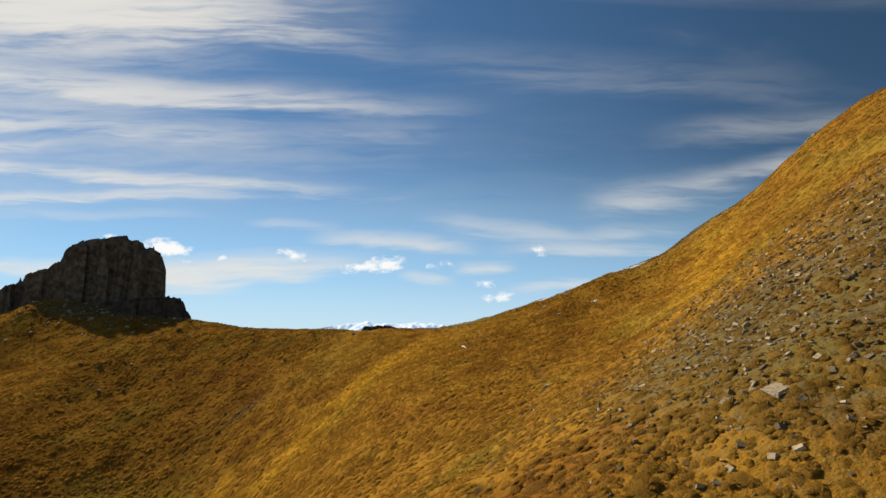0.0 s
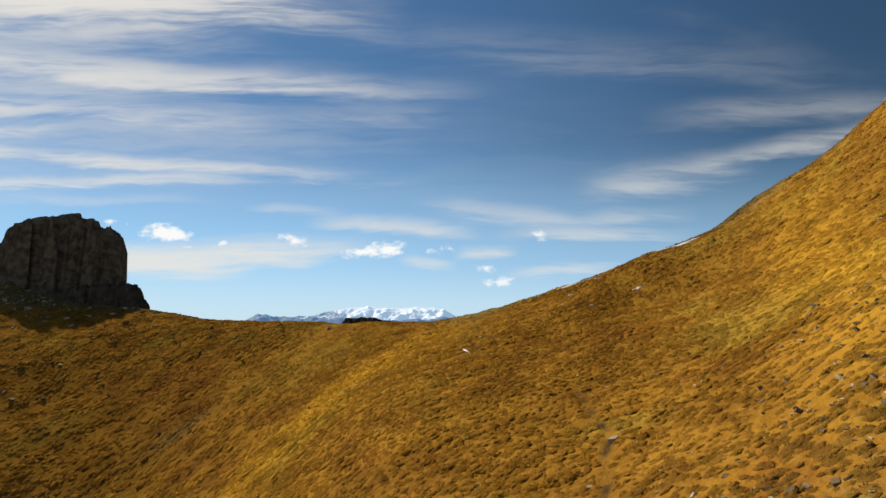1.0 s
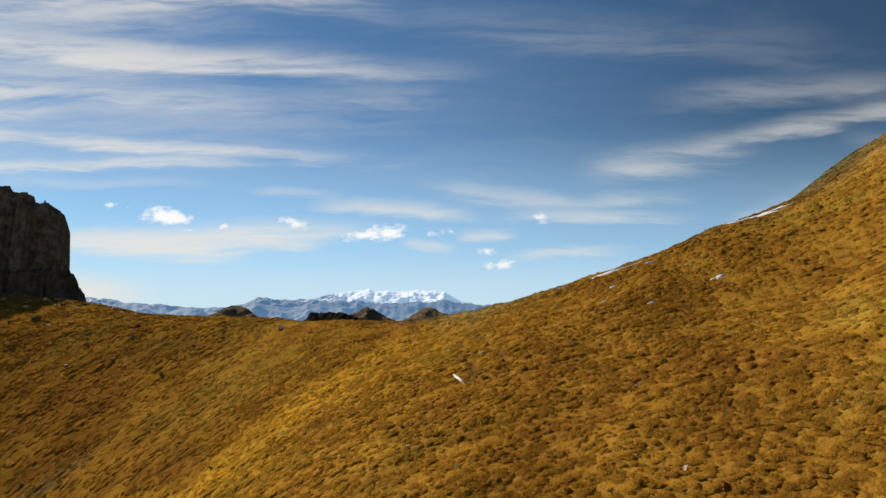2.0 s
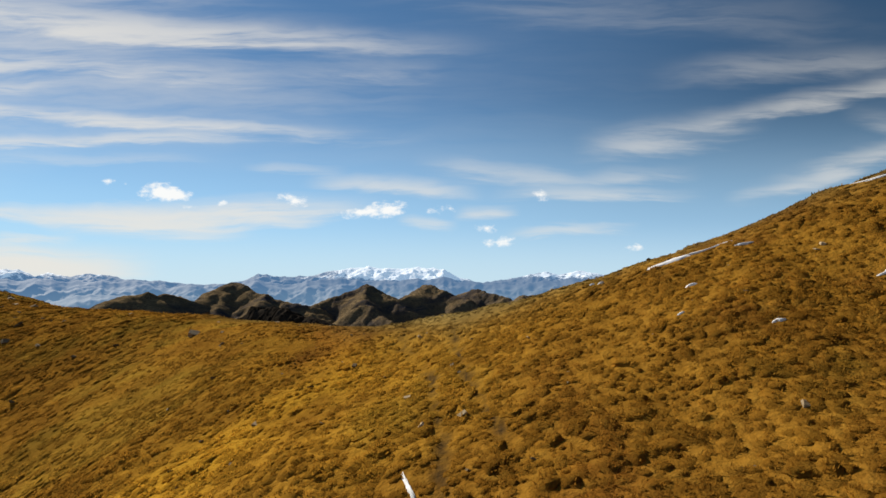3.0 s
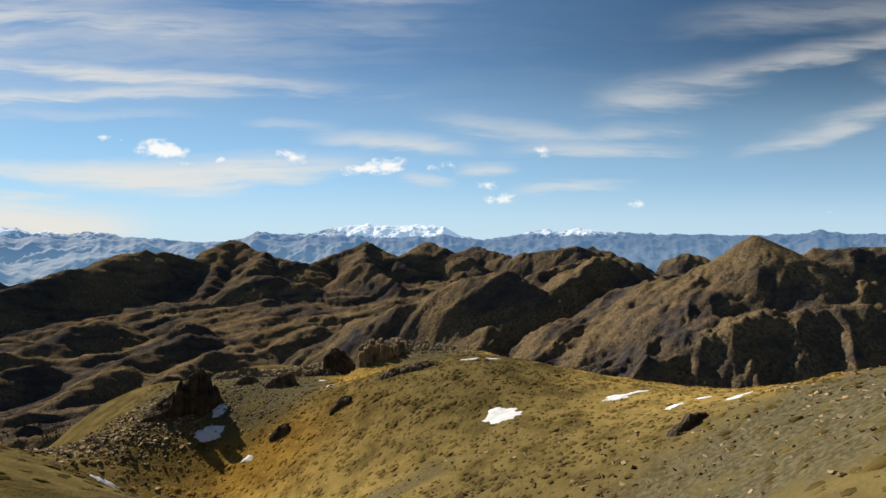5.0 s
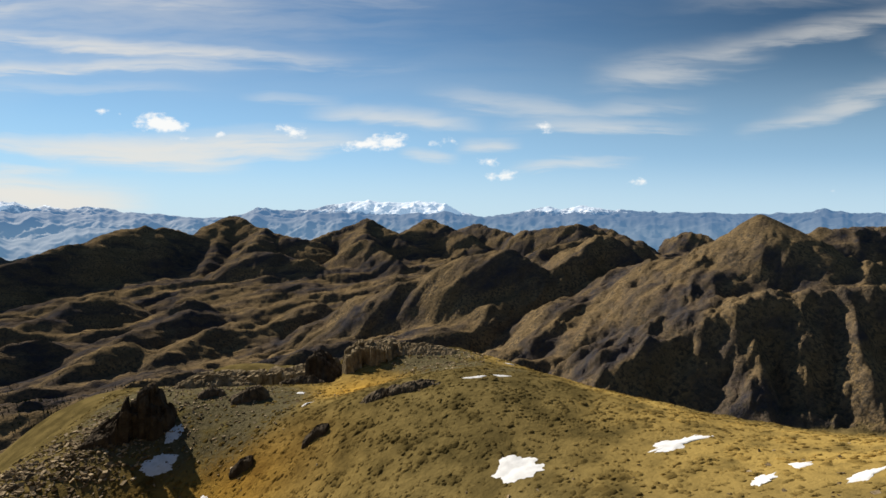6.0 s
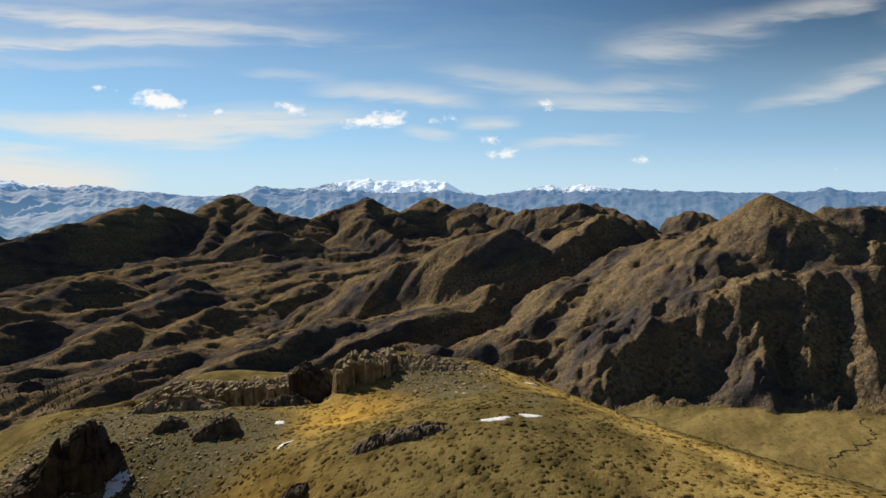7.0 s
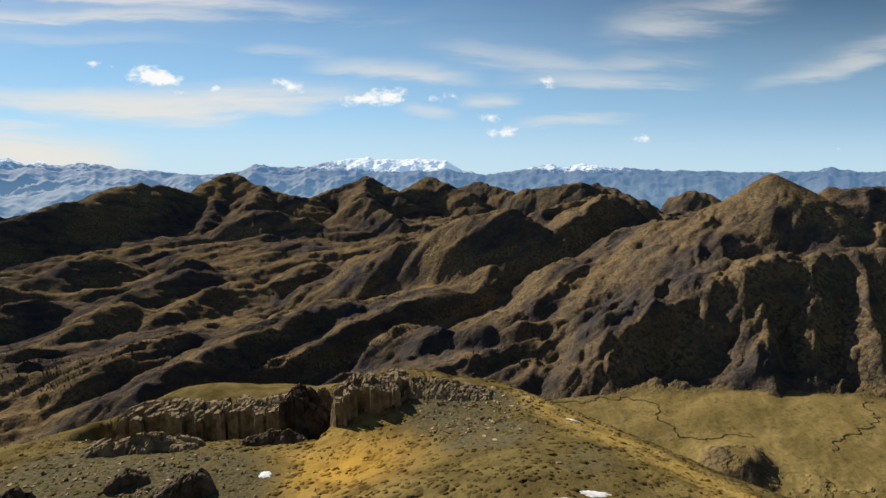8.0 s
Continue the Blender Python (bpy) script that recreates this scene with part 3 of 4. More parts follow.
def build_ground():
    angles = np.concatenate([np.linspace(-51, 51, 770), np.linspace(51, 309, 74)[1:-1]])
    radii = np.concatenate([np.geomspace(5, 250, 290), np.geomspace(250, 3600, 480)[1:], np.geomspace(3600, 4900, 12)[1:]])
    r, a = np.meshgrid(radii, np.radians(angles), indexing="ij")
    x, y = r * np.sin(a), r * np.cos(a) - 12
    z, far = land(x, y)
    me = sheet("ground", np.stack([x, y, z], -1).reshape(-1, 3), len(radii), len(angles), GROUND, closed=True)
    gr = np.gradient(z, axis=0) / np.gradient(r, axis=0)
    ga = np.gradient(z, axis=1) / (np.gradient(a, axis=1) * r)
    slope = np.hypot(gr, ga)
    mark(me, "far", far)
    mark(me, "scree", spots(x, y, SCREE))
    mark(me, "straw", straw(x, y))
    mark(me, "north", north_side(x, y))
    # how far the west flank's painted shade reaches
    mark(me, "west", smooth(-4, -26, x) * smooth(96, 86, y))
    mark(me, "track", trodden(x, y))
    mark(me, "steep", smooth(0.45, 0.85, slope))
    mark(me, "meadow", smooth(1.25, 0.8, np.hypot((x - 370) / 390, (y - 600) / 135)) * smooth(0.55, 0.25, slope) * smooth(-225, -250, z))
    # the hole under the first ring is closed by one face
    ground = new("ground", me)
    tagged(ground, "mountain hillside of ochre autumn grass and grey scree above a brown valley", "ground", kind="structure")


build_ground()


# ---- far snowy range, a backdrop on the horizon ----
SKYLINE = [(-0.93, 90), (-0.88, 100), (-0.83, 104), (-0.80, 66), (-0.765, 84), (-0.73, 56), (-0.69, 80), (-0.65, 64), (-0.61, 42), (-0.55, 22), (-0.51, 6), (-0.47, -4), (-0.43, 8), (-0.395, 20), (-0.363, 86), (-0.32, 60),
           (-0.25, 82), (-0.217, 122), (-0.15, 158), (-0.105, 142), (-0.055, 150), (0.0, 138), (0.03, 60), (0.075, 14), (0.13, 42), (0.20, 104), (0.225, 78), (0.264, 114), (0.31, 82), (0.39, 60), (0.47, 50), (0.58, 40), (0.69, 50), (0.73, 76), (0.80, 38), (0.90, 46)]


def build_range():
    us, rs = np.linspace(-1.25, 1.25, 1200), np.linspace(3450, 4880, 120)
    r, u = np.meshgrid(rs, us, indexing="ij")
    a = np.arctan(u)
    x, y = r * np.sin(a), r * np.cos(a)
    main = np.interp(u, [s[0] for s in SKYLINE], [s[1] for s in SKYLINE]) + 6 * layered(u, 0 * u + 3.3, 0.05, 4, 3, 0.55, True) + 15 * layered(x, y, 170, 5, 5, 0.5, True)
    middle = -35 + 70 * layered(u, 0 * u + 7.7, 0.20, 4, 13, 0.5, True) + 0.35 * main
    front = -120 + 75 * layered(u, 0 * u + 1.7, 0.26, 4, 17, 0.5, True) + 40 * smooth(-0.3, -0.8, u)
    z = np.full(x.shape, -260.0)
    for crest, at, fall, cut in ((main, 4680, 0.34, 1.0), (middle, 4200, 0.36, 0.8), (front, 3720, 0.36, 0.6)):
        ribs = layered(x + 40 * layered(x, y, 260, 2, 8), y * 0.8, 260, 4, 77 + int(at), 0.48, True)
        toward = np.maximum(at - r, 0)
        z = np.maximum(z, crest * (1.0 + 0 * r) + (ribs - 0.2) * np.minimum(0.30 * toward, 52) * cut - fall * toward - 0.9 * np.maximum(r - at, 0))
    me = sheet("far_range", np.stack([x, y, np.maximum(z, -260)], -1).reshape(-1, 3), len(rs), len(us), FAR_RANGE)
    # where the painted haze glow is paler, towards the foot
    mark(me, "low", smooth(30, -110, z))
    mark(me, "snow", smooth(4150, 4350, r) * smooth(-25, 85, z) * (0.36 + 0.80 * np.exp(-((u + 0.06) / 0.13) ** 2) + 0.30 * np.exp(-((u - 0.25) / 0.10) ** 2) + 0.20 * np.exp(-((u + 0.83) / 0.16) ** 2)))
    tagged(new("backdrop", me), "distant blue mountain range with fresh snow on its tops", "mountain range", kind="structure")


build_range()


# ---- rocks ----
def solid(name, verts, faces, mat, flat=True):
    me = bpy.data.meshes.new(name)
    me.from_pydata(verts, [], faces)
    me.polygons.foreach_set("use_smooth", [not flat] * len(me.polygons))
    me.materials.append(mat)
    me.update()
    return me


def crag(name, label, x, y, turn, profile, depth, mat, cell=1.6, step=0.28, seed=1, front=0.75, group="", rugged=0.26, world=False, flute=1.0, ribs=0.12, splits=()):
    """An outcrop of upright blocks: profile gives its height over the ground along its length; splits: where clefts part it into buttresses."""
    first, last = profile[0][0], profile[-1][0]
    s = np.arange(first, last + step, step)
    d = np.arange(-depth / 2 - 1.0, depth / 2 + 1.0 + step, step)
    s, d = np.meshgrid(s, d, indexing="ij")
    c, sn = math.cos(radians(turn)), math.sin(radians(turn))
    px, py = x + c * s - sn * d, y + sn * s + c * d
    ws = s + 0.35 * cell * layered(px, py, cell * 1.7, 3, seed)
    wd = d + 0.45 * cell * layered(px, py, cell * 1.5, 4, seed + 7)
    rnd, dx, dy, gap = cells(ws / (cell * flute), wd / (cell * 0.9), seed)
    rnd2, _, _, gap2 = cells(ws / (cell * 0.42) + 3, wd / (cell * 0.42), seed + 3)
    top = np.interp(ws, [p[0] for p in profile], [p[1] for p in profile])
    wall = smooth(depth / 2, depth / 2 * front, np.abs(wd) + ribs * depth * (rnd - 0.5))
    ends = smooth(first, first + 0.06 * (last - first), ws) * smooth(last, last - 0.06 * (last - first), ws)
    ground = land(px, py)[0]
    if world:
        top = np.maximum(top - ground, 0.3)
    rise = top * wall * (1 - rugged + rugged * rnd) * ends
    rise = rise + wall * np.minimum(top, 5.0) * 0.10 * (dx * (rnd - 0.5) * 2 + dy * 0.6) + 0.10 * np.sqrt(np.maximum(top, 0.2)) * wall * (rnd2 - 0.5)
    rise = rise - wall * np.minimum(top, 3.0) * (0.30 * smooth(0.10, 0.0, gap) + 0.10 * smooth(0.12, 0.0, gap2))
    z = ground + rise - 0.35 * (1 - smooth(0.0, 0.35, rise))
    verts = np.stack([px, py, z], -1)
    if not splits:
        me = sheet(name, verts.reshape(-1, 3), s.shape[0], s.shape[1], mat)
        me.polygons.foreach_set("use_smooth", np.zeros(len(me.polygons), dtype=bool))
        return tagged(new(name, me), label, "rock", group)
    base = (x, y, height(x, y))
    ob = new(name)
    ob.location = base
    cuts = [0, *(int((cut - first) / step) for cut in splits), s.shape[0] - 1]
    for begin, end in zip(cuts, cuts[1:]):
        piece = verts[begin:end + 1] - np.array(base)
        me = sheet("buttress", piece.reshape(-1, 3), piece.shape[0], piece.shape[1], mat)
        me.polygons.foreach_set("use_smooth", np.zeros(len(me.polygons), dtype=bool))
        new("buttress", me).parent = ob
    return tagged(ob, label, "rock", group)


crag("rock_tower", "dark flat-topped rock tower with sheer sides on the ridge crest", -66.2, 104.4, 13,
     [(-27, 4.5), (-20.8, 9.2), (-15, 13.4), (-10.9, 15.4), (-9.9, 18.8), (-8.2, 19.9), (-4, 20.6), (-1.0, 21.2), (2, 20.6), (4.5, 19.8), (6.4, 18.6), (7.4, 15.6), (7.9, 9.0), (9.5, 5.5)],
     8.4, BROWN_ROCK, 2.6, 0.30, 11, 0.80, "", 0.13, True, 1.0, 0.2, [-9.9, -4.5, 1.5, 6.9])
crag("rock_outcrop", "low dark rock shoulder at the foot of the rock tower", -50.4, 93.8, 0, [(-9, 6.9), (-5, 7.9), (0, 8.0), (1.8, 7.6), (2.6, 5.6), (4, 4.4)], 4.4, DARK_ROCK, 1.3, 0.22, 31, 0.6, "", 0.2, True)
# near-black colour carries its shade; the long tail stands for the shaded slope
crag("rock_outcrop", "dark broken rock outcrop on the edge of the saddle", -10.2, 77.8, -50, [(-6, 0.2), (-3.5, 0.8), (-1.5, 1.4), (0.5, 1.5), (2.5, 1.3), (5, 1.0), (8, 0.7), (11, 0.1)], 3.8, SHADED_BLACK_ROCK, 1.5, 0.13, 12, 0.45, "", 0.15, False, 1.0, 0.12)
crag("cliff", "fluted grey-brown cliff of upright rock ribs below the spur's top", -5.6, 152.9, 16, [(-4.8, -13.4), (-4.2, -12.2), (-2.4, -11.2), (0, -10.9), (2.5, -10.9), (4.6, -11.2)], 4.6, GREY_ROCK, 1.4, 0.12, 23, 0.82, "spur cliffs", 0.34, True, 0.5, 0.5, [-2.6, 0.0, 2.4])
crag("cliff", "grey-brown cliff band under a flat grassy shelf", -30.6, 161.7, -10, [(-12, -22.8), (-8, -20.3), (-4, -19.3), (2, -18.9), (8, -18.0), (12, -17.2), (16, -16.1), (19, -15.3)], 4.6, GREY_ROCK, 2.2, 0.14, 14, 0.88, "spur cliffs", 0.14, True, 0.6, 0.45, [-6.0, 0.0, 6.0, 12.0])
crag("rock_pinnacle", "dark leaning rock pinnacle casting shade beside the cliffs", -13.9, 153.6, -8, [(-2.6, -16.4), (-2.0, -13.6), (-0.6, -12.4), (0.8, -13.1), (2.0, -14.6), (3.2, -16.0), (4.4, -17.5)], 4.4, DARK_ROCK, 1.5, 0.14, 15, 0.80, "", 0.22, True, 0.7, 0.25)
crag("rock_outcrop", "heap of broken grey blocks at the cliff's foot", -27.2, 146.6, 10, [(-5.5, 0.5), (-3, 1.6), (-1, 2.2), (2, 1.9), (4, 1.2), (5.5, 0.4)], 5.0, GREY_ROCK, 1.3, 0.15, 16, 0.4, "", 0.7)
crag("rock_outcrop", "dark crumbling rock heap in front of the pinnacle", -15.4, 148.6, 15, [(-3.5, 0.3), (-1, 1.3), (1.5, 1.6), (3.5, 0.3)], 3.6, BROWN_ROCK, 0.7, 0.14, 26, 0.3, "", 0.5)
crag("rock_outcrop", "dark tilted slab outcrop on grey gravel", -18.6, 137.2, 25, [(-2.4, 0.3), (-0.6, 1.2), (1.2, 1.7), (2.2, 0.4)], 2.8, BROWN_ROCK, 1.1, 0.14, 17, 0.5)
crag("rock_outcrop", "dark layered boulder outcrop on the gravel slope", -24.0, 138.4, 30, [(-1.7, 0.3), (0, 1.1), (1.7, 0.6)], 2.0, BROWN_ROCK, 0.9, 0.14, 18, 0.5)
crag("rock_outcrop", "dark craggy rock knob with snow in its shade", -28.6, 131.4, 15, [(-6.0, 0.4), (-4, 1.2), (-2.2, 2.2), (-1.2, 4.4), (0.6, 5.0), (1.8, 4.2), (2.8, 2.2), (3.6, 0.4)], 4.2, DARK_ROCK, 1.2, 0.13, 19, 0.62, "", 0.5, False, 0.7, 0.3)
crag("rock_outcrop", "low dark rock ledge in the grass", 0.4, 127.2, 4, [(-4, 0.1), (-2, 0.6), (2, 0.7), (5, 0.2)], 2.4, BROWN_ROCK, 0.7, 0.13, 20, 0.3, "", 0.5)
crag("boulder", "dark boulder half sunk in the grass", -14.6, 124.4, 20, [(-1.2, 0.4), (0, 1.2), (1.2, 0.5)], 1.7, DARK_ROCK, 1.0, 0.12, 21, 0.4, "dell boulders")
crag("boulder", "dark boulder with a flat top in the grass", -7.2, 124.2, 10, [(-1.3, 0.3), (0, 0.9), (1.3, 0.4)], 1.7, DARK_ROCK, 0.9, 0.12, 22, 0.4, "dell boulders")
crag("boulder", "low dark boulder on the gravel slope", 21.5, 97.2, 25, [(-1.6, 0.3), (0, 0.8), (1.8, 0.3)], 1.2, DARK_ROCK, 0.8, 0.12, 23, 0.4, "dell boulders")
crag("rock_outcrop", "pale grey shattered rocks round the spur's top", 1.8, 152.2, -18, [(-4, 1.1), (0, 1.0), (4, 0.6), (6, 0.2)], 4.8, GREY_ROCK, 0.6, 0.14, 24, 0.3, "", 0.5)
crag("rock_outcrop", "small rock lump on the hill's skyline", 47.5, 62, 30, [(-2.5, 0.4), (0, 1.4), (2.5, 0.4)], 3, GREY_ROCK, 1.0, 0.16, 25, 0.4)


# ---- snow patches ----
def snow_patch(x, y, ra, rb, turn, seed, label, jag=0.35):
    """A thin melting patch that follows the ground, ragged at its rim."""
    rings, around = 9, 56
    a, r = np.linspace(0, 2 * np.pi, around, endpoint=False), np.linspace(0, 1, rings)
    rr, aa = np.meshgrid(r, a, indexing="ij")
    ragged = 1 + jag * layered(np.cos(aa) * 1.4 + seed * 7.3, np.sin(aa) * 1.4 + seed * 3.1, 0.9, 4, seed, 0.65) * 1.6
    s, d = ra * rr * ragged * np.cos(aa), rb * rr * ragged * np.sin(aa)
    c, sn = math.cos(radians(turn)), math.sin(radians(turn))
    px, py = x + c * s - sn * d, y + sn * s + c * d
    z = land(px, py)[0] + 0.07 * (1 - rr**3) - 0.005 + 0.02 * layered(px, py, 0.7, 2, seed)
    me = sheet("snow_patch", np.stack([px, py, z], -1).reshape(-1, 3), rings, around, SNOW, closed=True)
    return tagged(new("snow_patch", me), label, "snow", "snow patches")


STREAK, PATCH, SHADE = "thin streak of old snow lying in the ochre grass", "white patch of melting snow on the hillside", "blue-white snow lying in the rock's shade"
SNOW_PATCHES = [
    (22.9, 60.7, 1.75, 0.26, -10, 1, STREAK, 0.7), (12.2, 59.0, 1.25, 0.15, 5, 2, STREAK, 0.9), (16.3, 54.3, 0.36, 0.12, 6, 3, PATCH, 0.6), (12.15, 53.2, 0.17, 0.07, 0, 4, PATCH, 0.7),
    (11.3, 56.4, 0.20, 0.04, -10, 5, STREAK), (10.25, 55.0, 0.16, 0.05, 10, 6, STREAK), (14.2, 58.2, 0.30, 0.05, -8, 7, STREAK), (9.2, 59.65, 0.14, 0.06, 0, 32, PATCH), (8.9, 59.9, 0.10, 0.04, 0, 33, PATCH), (10.7, 111.6, 2.0, 1.5, -12, 8, PATCH, 0.2),
    (22.6, 112.2, 2.6, 0.85, 22, 9, PATCH, 0.6), (26.3, 105.0, 0.9, 0.5, 10, 10, PATCH), (23.7, 103.9, 0.8, 0.5, 30, 11, PATCH), (27.5, 101.6, 1.6, 0.45, 25, 12, STREAK),
    (11.6, 129.2, 1.0, 0.35, 0, 13, STREAK), (8.6, 128.0, 1.1, 0.35, 10, 14, STREAK), (-24.2, 126.9, 1.7, 1.1, 15, 15, SHADE), (-24.6, 130.6, 0.8, 1.3, 0, 16, SHADE),
    (-17.6, 122.4, 0.8, 0.4, 0, 17, PATCH), (-3.2, 103.6, 1.5, 0.45, 3, 18, STREAK), (-10.2, 133.0, 0.25, 1.2, -20, 19, STREAK), (-13.2, 140.2, 0.5, 0.7, 0, 20, PATCH),
    (14.5, 146.0, 0.8, 0.15, -30, 21, STREAK), (-30.5, 116.5, 1.6, 0.4, 0, 22, STREAK), (-24.5, 116.0, 1.5, 0.45, 0, 23, PATCH), (2.05, 50.2, 0.05, 0.75, 17, 24, STREAK, 0.6),
]
for row in SNOW_PATCHES:
    snow_patch(*row)


def snowed(x, y):
    """True under the snow patches."""
    out = np.zeros(np.shape(x), dtype=bool)
    for px, py, ra, rb, turn, *_ in SNOW_PATCHES:
        c, sn = math.cos(radians(turn)), math.sin(radians(turn))
        out |= ((c * (x - px) + sn * (y - py)) / (ra + 0.1)) ** 2 + ((c * (y - py) - sn * (x - px)) / (rb + 0.12)) ** 2 < 1.2
    return out


# ---- grass ----
def grass_material():
    m, n = material("dry_grass")
    p = where(n)
    each = n.add("ShaderNodeNewGeometry").outputs["Random Per Island"]
    fine, mid = n.noise(p, 3.0, 5.0, 0.65), n.noise(p, 0.35, 5.0, 0.6)
    tone = n.math("MULTIPLY_ADD", each, 0.50, 1.22)
    colour = n.mix(1.0, turf_colour(n, p, fine, mid), n.join(tone, tone, tone), "MULTIPLY")
    colour = n.mix(n.math("MULTIPLY", mask(n, "dull"), 0.8), colour, n.mix(each, (0.140, 0.106, 0.034), (0.270, 0.190, 0.056)))
    bump = n.add("ShaderNodeBump")
    bump.inputs["Strength"].default_value, bump.inputs["Distance"].default_value = 1.0, 0.06
    n.link(n.noise(p, 17.0, 4.0, 0.7), bump.inputs["Height"])
    solid_part, thin_part, both = n.add("ShaderNodeBsdfDiffuse"), n.add("ShaderNodeBsdfTranslucent"), n.add("ShaderNodeMixShader")
    for part_of in (solid_part, thin_part):
        n.link(colour, part_of.inputs["Color"])
        n.link(bump.outputs[0], part_of.inputs["Normal"])
    both.inputs[0].default_value = 0.48
    n.link(solid_part.outputs[0], both.inputs[1])
    n.link(thin_part.outputs[0], both.inputs[2])
    n.link(both.outputs[0], n.add("ShaderNodeOutputMaterial").inputs[0])
    return m


DRY_GRASS = grass_material()


def scatter(n, x0, x1, y0, y1, rng):
    return rng.uniform(x0, x1, n), rng.uniform(y0, y1, n)


def tussocks(name, label, x, y, size, rng, blades, plump=1.0):
    """Joined clumps: a low uneven dome each, with drooping tufts where the flight comes close."""
    n, seg = len(x), 5
    z = land(x, y)[0]
    gx, gy = (land(x + 0.4, y)[0] - z) / 0.4, (land(x, y + 0.4)[0] - z) / 0.4
    level = (np.hypot(gx, gy) < 1.1) & ~snowed(x, y)
    x, y, z, gx, gy, size = x[level], y[level], z[level], gx[level], gy[level], size[level]
    n = len(x)
    a = np.arange(seg) * 2 * np.pi / seg
    rings, spin = [], rng.uniform(0, 2 * np.pi, (n, 1))
    for radius, up in ((1.0, -0.10), (0.68, 0.42)):
        wob = rng.uniform(0.7, 1.3, (n, seg))
        turn = a + rng.uniform(-0.3, 0.3, (n, seg))
        ex, ey = size[:, None] * radius * wob * np.cos(turn + spin), size[:, None] * radius * wob * np.sin(turn + spin)
        rings.append(np.stack([x[:, None] + ex, y[:, None] + ey, z[:, None] + gx[:, None] * ex + gy[:, None] * ey + size[:, None] * up * plump * rng.uniform(0.7, 1.3, (n, seg))], -1))
    tip = np.stack([x + rng.uniform(-0.2, 0.2, n) * size, y + rng.uniform(-0.2, 0.2, n) * size, z + 0.62 * plump * size], -1)[:, None]
    verts = np.concatenate([*rings, tip], 1)
    per = verts.shape[1]
    j, k = np.arange(seg), (np.arange(seg) + 1) % seg
    tri = np.concatenate([np.stack([j, k, seg + k], -1), np.stack([j, seg + k, seg + j], -1), np.stack([seg + j, seg + k, 0 * j + 2 * seg], -1)])
    verts, faces = verts.reshape(-1, 3), (tri[None] + (np.arange(n) * per)[:, None, None]).reshape(-1, 3)
    owner = np.repeat(np.arange(n), per)
    if blades:
        b, inner = rng.uniform(0, 2 * np.pi, (n, blades)), rng.uniform(0.1, 0.85, (n, blades))
        out, lift = rng.uniform(0.05, 0.35, (n, blades)) * size[:, None], rng.uniform(0.26, 0.62, (n, blades)) * (1.15 - 0.65 * inner) * size[:, None]
        cx, sx, wide = np.cos(b), np.sin(b), 0.11 * size[:, None]

        def spot(f, h, side):
            ex, ey = cx * f - sx * wide * side, sx * f + cx * wide * side
            return np.stack([x[:, None] + ex, y[:, None] + ey, z[:, None] + gx[:, None] * ex + gy[:, None] * ey + h + 0 * cx], -1)
        root = inner * size[:, None]
        tuft = np.stack([spot(root, 0.05 * size[:, None], -1.0), spot(root, 0.05 * size[:, None], 1.0), spot(root + out, lift, 0)], 2).reshape(-1, 3, 3)
        base = len(verts) + 3 * np.arange(len(tuft))
        faces = np.concatenate([faces, base[:, None] + np.arange(3)[None]])
        verts, owner = np.concatenate([verts, tuft.reshape(-1, 3)]), np.concatenate([owner, np.repeat(np.arange(n), blades * 3)])
    me = bpy.data.meshes.new(name)
    me.vertices.add(len(verts))
    me.vertices.foreach_set("co", verts.astype(np.float32).ravel())
    me.loops.add(faces.size)
    me.loops.foreach_set("vertex_index", faces.astype(np.int32).ravel())
    me.polygons.add(len(faces))
    me.polygons.foreach_set("loop_start", np.arange(0, faces.size, 3, dtype=np.int32))
    me.polygons.foreach_set("use_smooth", np.ones(len(faces), dtype=bool))
    me.update(calc_edges=True)
    me.materials.append(DRY_GRASS)
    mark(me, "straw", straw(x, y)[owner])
    mark(me, "north", north_side(x, y)[owner])
    mark(me, "west", (smooth(-4, -26, x) * smooth(96, 86, y))[owner])
    mark(me, "dull", spots(x, y, SCREE)[owner])
    return tagged(new(name, me), label, "grass", kind="stuff")


